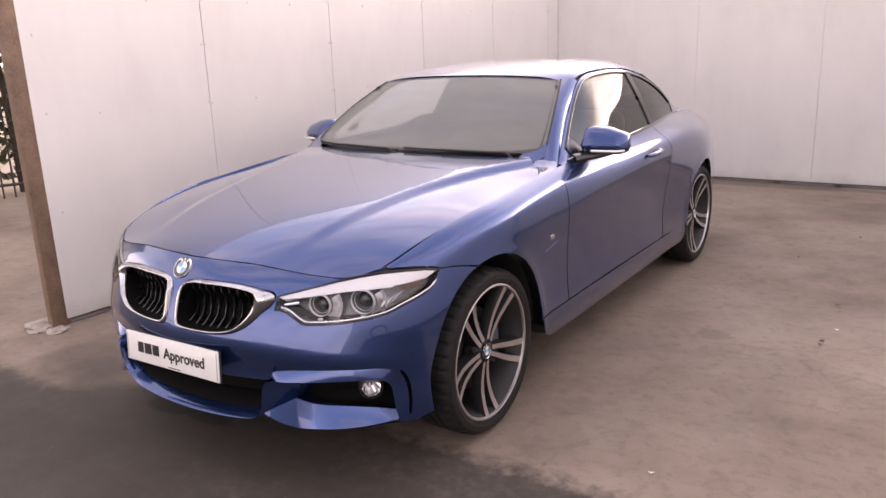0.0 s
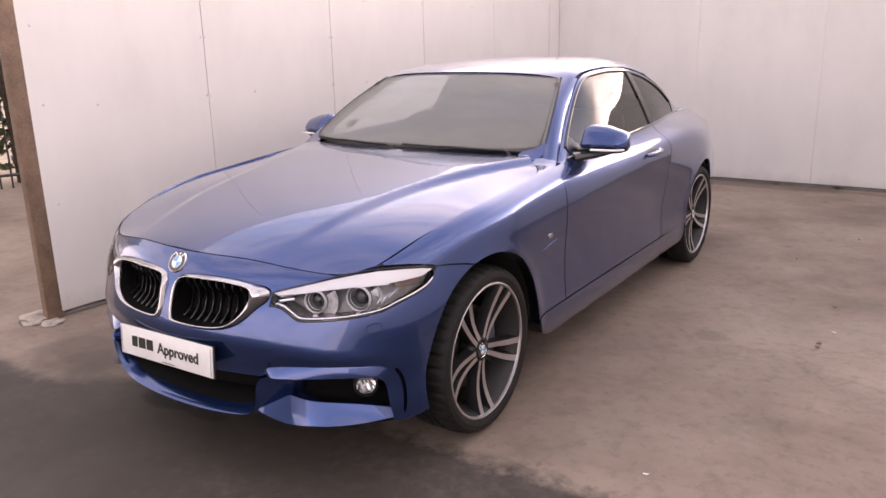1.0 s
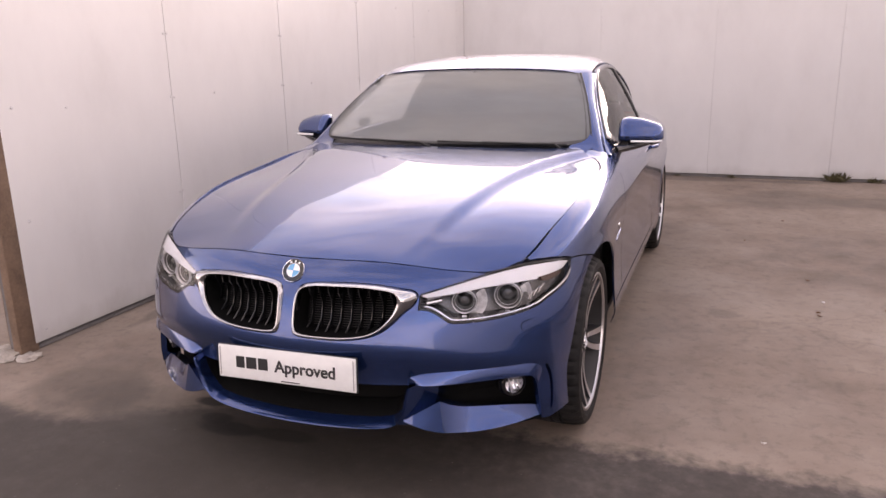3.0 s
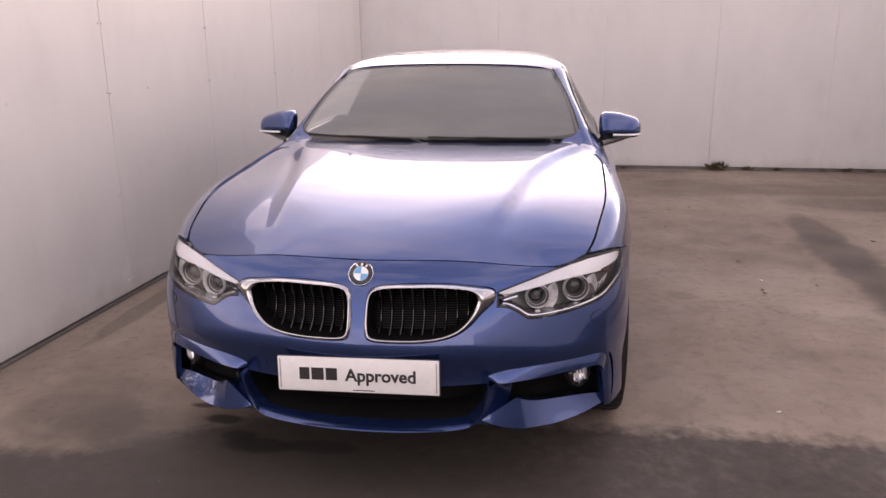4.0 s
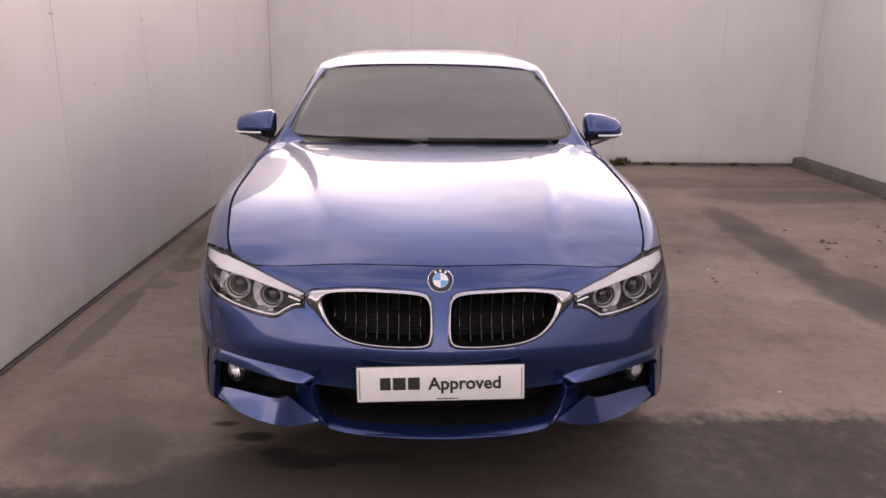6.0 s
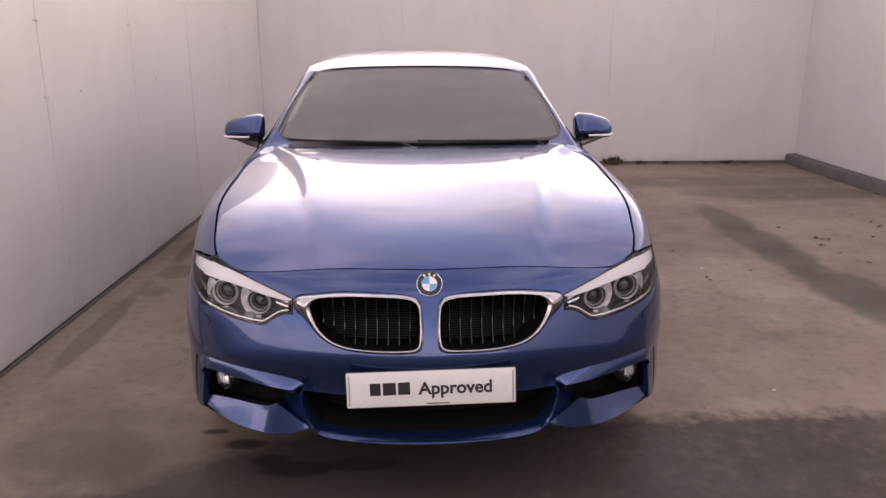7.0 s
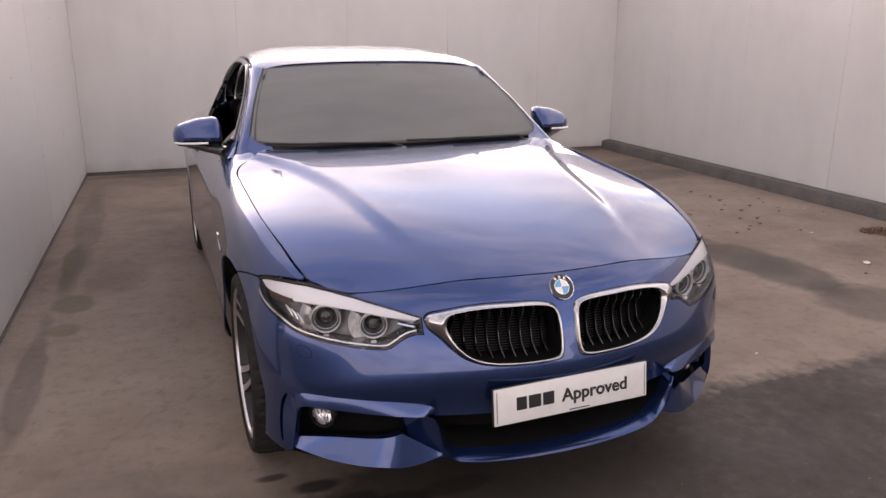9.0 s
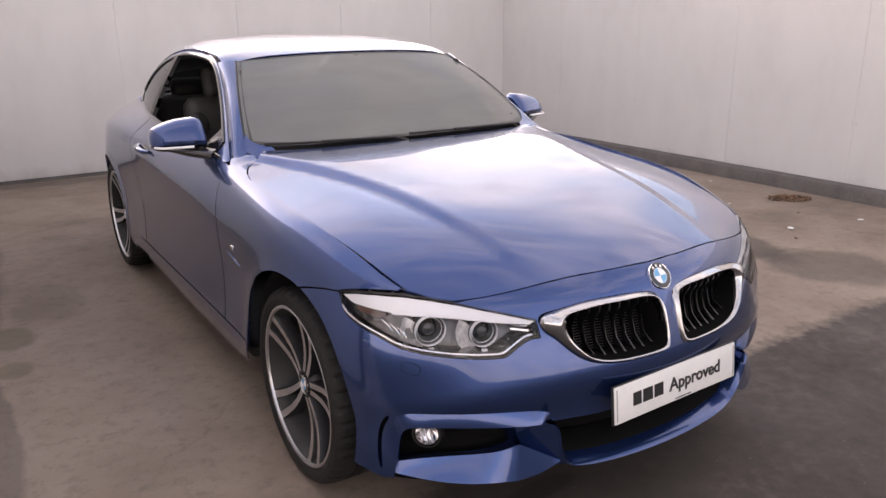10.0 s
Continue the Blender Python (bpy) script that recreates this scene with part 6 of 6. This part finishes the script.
def board_material():
    m = bpy.data.materials.new("white_painted_board")
    m.use_nodes = True
    t = m.node_tree
    p = t.nodes["Principled BSDF"]
    geo = t.nodes.new("ShaderNodeNewGeometry").outputs["Position"]
    one = t.nodes.new("ShaderNodeObjectInfo").outputs["Random"]
    mp = t.nodes.new("ShaderNodeMapping")
    mp.inputs["Scale"].default_value = (1.0, 1.0, 0.5)
    t.links.new(geo, mp.inputs[0])
    runs = node(t, "ShaderNodeTexNoise", Scale=3.0, Detail=7.0, Roughness=0.62)
    t.links.new(mp.outputs[0], runs.inputs["Vector"])
    fine = node(t, "ShaderNodeTexNoise", Scale=55.0, Detail=4.0)
    t.links.new(geo, fine.inputs["Vector"])
    base = ramp(t, runs.outputs[0], [(0.25, (0.600, 0.592, 0.588)), (0.46, (0.645, 0.638, 0.636)), (0.72, (0.680, 0.673, 0.671))])
    base = mix_rgb(t, math_node(t, "MULTIPLY", one, 0.10), base, (0.60, 0.585, 0.58))
    sep = t.nodes.new("ShaderNodeSeparateXYZ")
    t.links.new(geo, sep.inputs[0])
    splash = math_node(t, "SUBTRACT", 0.30, math_node(t, "ADD", sep.outputs[2], math_node(t, "MULTIPLY", runs.outputs[0], 0.32)), clamp=True)
    base = mix_rgb(t, math_node(t, "MULTIPLY", splash, 2.6, clamp=True), base, (0.34, 0.31, 0.27))
    t.links.new(base, p.inputs["Base Color"])
    t.links.new(math_node(t, "ADD", math_node(t, "MULTIPLY", runs.outputs[0], 0.25), 0.30), p.inputs["Roughness"])
    bmp = node(t, "ShaderNodeBump", Strength=0.06, Distance=0.004)
    t.links.new(math_node(t, "ADD", runs.outputs[0], math_node(t, "MULTIPLY", fine.outputs[0], 0.25)), bmp.inputs["Height"])
    t.links.new(bmp.outputs[0], p.inputs["Normal"])
    return m


BOARD = board_material()
TIMBER = material("weathered_timber", (0.17, 0.112, 0.078), 0.75, vary=0.35, scale=9, bump=0.3, bump_scale=70)
STUD = material("grey_stud_wall", (0.16, 0.15, 0.145), 0.8, vary=0.25, scale=6)
BOLT = material("painted_bolt_head", (0.60, 0.59, 0.59), 0.40, 0.2, vary=0.2, scale=80)
KERB = material("grey_concrete_kerb", (0.115, 0.106, 0.100), 0.8, vary=0.35, scale=5, bump=0.3, bump_scale=60)
WALL_H = 2.44

bolt_bm = lathe(bmesh.new(), [(0.0, 0.005), (0.004, 0.0046), (0.006, 0.0025), (0.0065, 0.0), (0.009, -0.0005), (0.009, -0.002)], 10)
bolt_me = bpy.data.meshes.new("bolt")
bolt_bm.to_mesh(bolt_me)
bolt_bm.free()
bolt_me.materials.append(BOLT)


def board_wall(name, a, b, label, first, width, rows, gap, studs, seam):
    """Boards on a stud core from a to b; the boards face to the right of the way from a to b."""
    a, b = Vector((*a, 0)), Vector((*b, 0))
    d = (b - a).normalized()
    n = Vector((d.y, -d.x, 0))
    turn = Matrix.Rotation(math.atan2(d.y, d.x), 4, "Z")
    length = (b - a).length
    core = part(name, box(bmesh.new(), (length + 0.12, 0.09, WALL_H + 0.03), Matrix.Translation((a + b) / 2 - n * 0.059 + Vector((0, 0, WALL_H / 2 - 0.022))) @ turn, 0.002), STUD, sharp=20)
    tagged(core, label, "wall", kind="structure")
    cuts = [0.0] + [c for c in np.arange(first, length - 0.15, width)] + [length]
    rng = random.Random(len(name))
    for c0, c1 in zip(cuts, cuts[1:]):
        w = c1 - c0 - gap
        bm = box(bmesh.new(), (w, 0.012, WALL_H - 0.02), Matrix(), 0.0015, 1)
        ob = part("panel", bm, BOARD, core, sharp=20)
        ob.matrix_basis = Matrix.Translation(a + d * ((c0 + c1) / 2) - n * (0.006 - rng.uniform(0, 0.0015)) + Vector((0, 0, WALL_H / 2 + 0.022))) @ turn @ Matrix.Rotation(radians(rng.uniform(-0.05, 0.05)), 4, "Y")
    spots = []
    for c in cuts[1:-1]:
        for z in seam:
            for s in ((-0.016, 0.016) if rng.random() < 0.85 else (-0.014,)):
                spots.append((c + s, z))
    for z in rows:
        for c0, c1 in zip(cuts, cuts[1:]):
            k = max(1, round((c1 - c0) / studs))
            spots += [(c0 + (c1 - c0) * i / k, z) for i in range(1, k)]
    spots += [] if not rows else [(0.075, z) for z in (0.08, 0.65, 1.21, 1.64, 2.1)]
    for s, z in spots:
        if rng.random() < 0.12:
            continue
        ob = new("bolt", bolt_me)
        ob.parent = core
        q = a + d * (s + rng.uniform(-0.006, 0.006))
        ob.matrix_basis = Matrix.Translation(q + n * 0.0022 + Vector((0, 0, z + rng.uniform(-0.008, 0.008)))) @ turn @ Matrix.Rotation(radians(-90), 4, "Z")
    return core


LEFT_A, LEFT_B = (-1.935, -0.20), (-1.76, 6.06)
board_wall("wall_left", LEFT_A, LEFT_B, "white bolted board wall beside the car", 1.19, 1.205, (1.20, 1.84), 0.0045, 0.38, (0.10, 0.62, 1.20, 1.57, 1.86, 2.2))
board_wall("wall_back", (-1.76, 6.06), (4.66, 6.06), "white board wall across the end of the bay", 1.63, 1.22, (), 0.0012, 0.6, (0.62, 1.57))
board_wall("wall_right", (4.66, 6.06), (4.66, -9.0), "white board wall over a grey kerb", 1.15, 1.22, (), 0.0012, 0.6, (0.62, 1.57))

# timber end post, with rubble at its foot
bm = box(bmesh.new(), (0.052, 0.105, WALL_H), pose(-1.962, -0.232, WALL_H / 2 - 0.01, 0, 0, -1.9), 0.004)
box(bm, (0.10, 0.035, WALL_H - 0.05), pose(-2.03, -0.214, WALL_H / 2 - 0.02, 0, 0, -1.9), 0.003)
tagged(part("end_post", bm, TIMBER), "weathered brown timber post closing the board wall's end", "post")


def lump(name, x, y, size, mat, seed, flat=0.5):
    bm = bmesh.new()
    bmesh.ops.create_icosphere(bm, subdivisions=3, radius=size)
    for v in bm.verts:
        k = 1 + 0.55 * noise.noise(v.co * (1.6 / size) + Vector((seed, 0, 0))) + 0.2 * noise.noise(v.co * (5 / size))
        v.co = Vector((v.co.x * k, v.co.y * k, max(v.co.z * k * flat, -0.004)))
    ob = part(name, bm, mat, sharp=40)
    ob.matrix_basis = pose(x, y, 0.002, 0, 0, seed * 50)
    return ob


CRUMB = material("pale_broken_concrete", (0.36, 0.32, 0.28), 0.9, vary=0.3, scale=20, bump=0.5, bump_scale=80)
tagged(lump("rubble", -2.03, -0.30, 0.10, CRUMB, 1.3, 0.22), "pale broken concrete at the post's foot", "rubble")
tagged(lump("rubble", -1.88, -0.29, 0.055, CRUMB, 2.1, 0.2), "pale broken concrete at the post's foot", "rubble")

# kerb along the right wall
bm = bmesh.new()
prof = ((4.654, -0.02), (4.532, -0.02), (4.540, 0.085), (4.552, 0.106), (4.654, 0.116))
rings = []
for y in np.linspace(6.055, -9.0, 120):
    j = 0.004 * noise.noise(Vector((y * 2.3, 0, 5)))
    rings.append([bm.verts.new((x + j * (i in (1, 2, 3)), y, z + j * 0.6 * (i > 1))) for i, (x, z) in enumerate(prof)])
for p, q in zip(rings, rings[1:]):
    for i in range(4):
        bm.faces.new((p[i], p[i + 1], q[i + 1], q[i]))
bm.faces.new(rings[0])
bm.faces.new(rings[-1][::-1])
tagged(part("kerb", bm, KERB, sharp=30), "grey concrete upstand along the white wall", "kerb", kind="structure")

# solid dark strips stand in for the shaded gap under the boards
for name, a, b in (("baseboard", (-1.940, -0.18), (-1.765, 6.05)), ("baseboard", (-1.70, 6.052), (4.53, 6.052))):
    a, b = Vector((*a, 0.008)), Vector((*b, 0.008))
    d = b - a
    bm = box(bmesh.new(), (d.length, 0.010, 0.016), Matrix.Translation((a + b) / 2) @ Matrix.Rotation(math.atan2(d.y, d.x), 4, "Z"), 0.002)
    tagged(part(name, bm, STUD), "dark strip for the shaded gap at the wall's foot", "baseboard", kind="structure")

# ---- weeds, litter, leaves ----
WEED = material("weed_green", (0.085, 0.075, 0.036), 0.7, vary=0.5, scale=30)
DRY = material("dry_leaf", (0.16, 0.085, 0.045), 0.8, vary=0.5, scale=30)
WHITE_BIT = material("white_litter", (0.75, 0.74, 0.72), 0.6, vary=0.1)


def weed(x, y, size, seed):
    rng = random.Random(seed)
    bm = bmesh.new()
    for k in range(int(70 * size / 0.12)):
        a, lean = rng.uniform(0, 2 * math.pi), rng.uniform(0.2, 1.3)
        ln, w = size * rng.uniform(0.45, 1.0), size * rng.uniform(0.05, 0.11)
        base = Vector((rng.gauss(0, size * 0.35), -abs(rng.gauss(0, size * 0.14)), 0))
        out = Vector((math.cos(a) * lean, -abs(math.sin(a)) * lean * 0.6, 1)).normalized()
        side = out.cross(Vector((rng.uniform(-1, 1), rng.uniform(-1, 1), 0.3))).normalized()
        mid, tip = base + out * ln * 0.55 + side * w * 0.3, base + out * ln + Vector((out.x, out.y, -0.5)) * ln * 0.22
        q = [bm.verts.new(v) for v in (base, mid - side * w, tip, mid + side * w)]
        bm.faces.new(q)
    ob = part("weed", bm, WEED, shade=False)
    ob.matrix_basis = pose(x, y, -0.004)
    return tagged(ob, "low green weed at the foot of the wall", "weed", "weeds along the wall")


for i, (x, y, s) in enumerate(((2.38, 6.03, 0.15), (2.74, 6.04, 0.08), (3.06, 6.04, 0.07), (3.55, 6.04, 0.045), (3.80, 6.04, 0.075), (4.05, 6.04, 0.05), (0.78, 6.04, 0.045), (1.36, 6.03, 0.06), (4.525, 5.0, 0.04), (4.52, 4.1, 0.03))):
    weed(x, y, s, i + 3)


def fallen_leaf(x, y, size, mat, seed, label, category):
    rng = random.Random(seed)
    bm = bmesh.new()
    n = 9
    top = [bm.verts.new((size * math.cos(2 * math.pi * i / n) * rng.uniform(0.7, 1.0), size * 0.6 * math.sin(2 * math.pi * i / n) * rng.uniform(0.7, 1.0), 0.004 + 0.006 * rng.random())) for i in range(n)]
    c = bm.verts.new((0, 0, 0.003))
    for i in range(n):
        bm.faces.new((c, top[i], top[(i + 1) % n]))
    r = bmesh.ops.extrude_face_region(bm, geom=bm.faces[:])
    for v in r["geom"]:
        if isinstance(v, bmesh.types.BMVert):
            v.co.z -= 0.002
    ob = part(category.replace(" ", "_"), bm, mat, sharp=30)
    ob.matrix_basis = pose(x, y, 0.001, 0, 0, rng.uniform(0, 360))
    return tagged(ob, label, category, category + " scattered on the ground")


rng = random.Random(11)
for k in range(26):
    fallen_leaf(3.55 + rng.gauss(0, 0.40), 2.35 + rng.gauss(0, 0.42), rng.uniform(0.012, 0.035), DRY, k, "dry brown leaf on the concrete", "leaf")
for k in range(12):
    fallen_leaf(rng.uniform(1.2, 4.2), rng.uniform(0.2, 5.2), rng.uniform(0.008, 0.018), DRY, k + 60, "dry brown leaf on the concrete", "leaf")
for k, (x, y, s) in enumerate(((3.34, 0.88, 0.042), (3.62, 1.62, 0.016), (3.98, 0.72, 0.03), (1.52, -0.06, 0.012), (1.88, 1.75, 0.014), (4.25, 2.3, 0.018))):
    fallen_leaf(x, y, s, WHITE_BIT, k + 90, "white scrap of litter on the concrete", "litter")

# heap of wet leaves beside the kerb
bm = bmesh.new()
rng = random.Random(5)
for k in range(420):
    r, a = rng.random() ** 0.6, rng.uniform(0, 2 * math.pi)
    c = Vector((0.19 * r * math.cos(a), 0.115 * r * math.sin(a), 0.030 * (1 - r * r) * rng.random() + 0.003))
    u = Vector((rng.gauss(0, 1), rng.gauss(0, 1), rng.gauss(0, 0.35))).normalized() * rng.uniform(0.008, 0.02)
    w = u.cross(Vector((rng.gauss(0, 0.3), rng.gauss(0, 0.3), 1))).normalized() * rng.uniform(0.004, 0.010)
    bm.faces.new([bm.verts.new(c + q) for q in (u, w, -u, -w)])
heap = part("leaf_heap", bm, DRY, shade=False)
heap.matrix_basis = pose(4.20, 1.46, 0.0, 0, 0, -28)
tagged(heap, "flat heap of wet brown leaves by the kerb", "leaf heap", kind="stuff")

# ---- beyond the end of the left wall: railings and hedge ----
LEAF = material("hedge_leaf", (0.046, 0.062, 0.024), 0.6, vary=0.6, scale=3)
BARK = material("dark_bark", (0.055, 0.042, 0.032), 0.9, vary=0.4, scale=20, bump=0.5, bump_scale=40)
RAIL = material("dark_green_railing", (0.020, 0.024, 0.020), 0.5, vary=0.3, scale=10)
fence_a, fence_b = Vector((-7.4, 0.2, 0)), Vector((-5.4, 5.4, 0))
along = (fence_b - fence_a).normalized()
across = Vector((-along.y, along.x, 0))
fence = tagged(empty("fence"), "dark metal railings in front of the hedge", "fence")
for k in range(46):
    q = fence_a + along * (0.12 * k)
    part("upright", tube(bmesh.new(), [q, q + Vector((0, 0, 1.8))], 0.011, 6), RAIL, fence)
for z in (0.15, 1.65):
    part("rail", tube(bmesh.new(), [fence_a + Vector((0, 0, z)), fence_b + Vector((0, 0, z))], 0.018, 6), RAIL, fence)
rng = random.Random(21)
# its unseen run past the railings is added to shade the right wall
hedge = tagged(empty("hedge"), "dense dark green hedge with bare stems", "hedge")
for k in range(30):
    q = fence_a + along * (0.42 * k - 0.4 + rng.uniform(-0.1, 0.1)) + across * (0.5 + rng.uniform(-0.1, 0.25))
    part("stem", tube(bmesh.new(), [q, q + Vector((rng.gauss(0, 0.1), rng.gauss(0, 0.1), 1.2)), q + Vector((rng.gauss(0, 0.25), rng.gauss(0, 0.25), 2.6))], [0.05, 0.04, 0.012], 7), BARK, hedge)
verts, faces = [], []
for k in range(36000):
    s = rng.uniform(-0.8, 12.5)
    h = rng.random() ** 0.8 * (3.4 + 0.5 * noise.noise(Vector((s * 0.9, 3, 1)))) + 0.15
    thick = 0.30 + 0.25 * noise.noise(Vector((s * 1.3, h * 1.5, 2)))
    c = fence_a + along * s + across * (0.62 + rng.gauss(0, 1) * thick * 0.7) + Vector((0, 0, h))
    if noise.noise(Vector((s * 2.2, h * 2.2, 7))) < -0.45 and 0.5 < h < 2.2:
        continue
    u = Vector((rng.gauss(0, 1), rng.gauss(0, 1), rng.gauss(0, 0.7))).normalized() * rng.uniform(0.045, 0.095)
    w = u.cross(Vector((rng.gauss(0, 1), rng.gauss(0, 1), rng.gauss(0, 1)))).normalized() * u.length * 0.5
    b0 = len(verts)
    verts += [c + u, c + w, c - u, c - w]
    faces.append((b0, b0 + 1, b0 + 2, b0 + 3))
link_mesh("foliage", verts, faces, LEAF, hedge, shade=False)
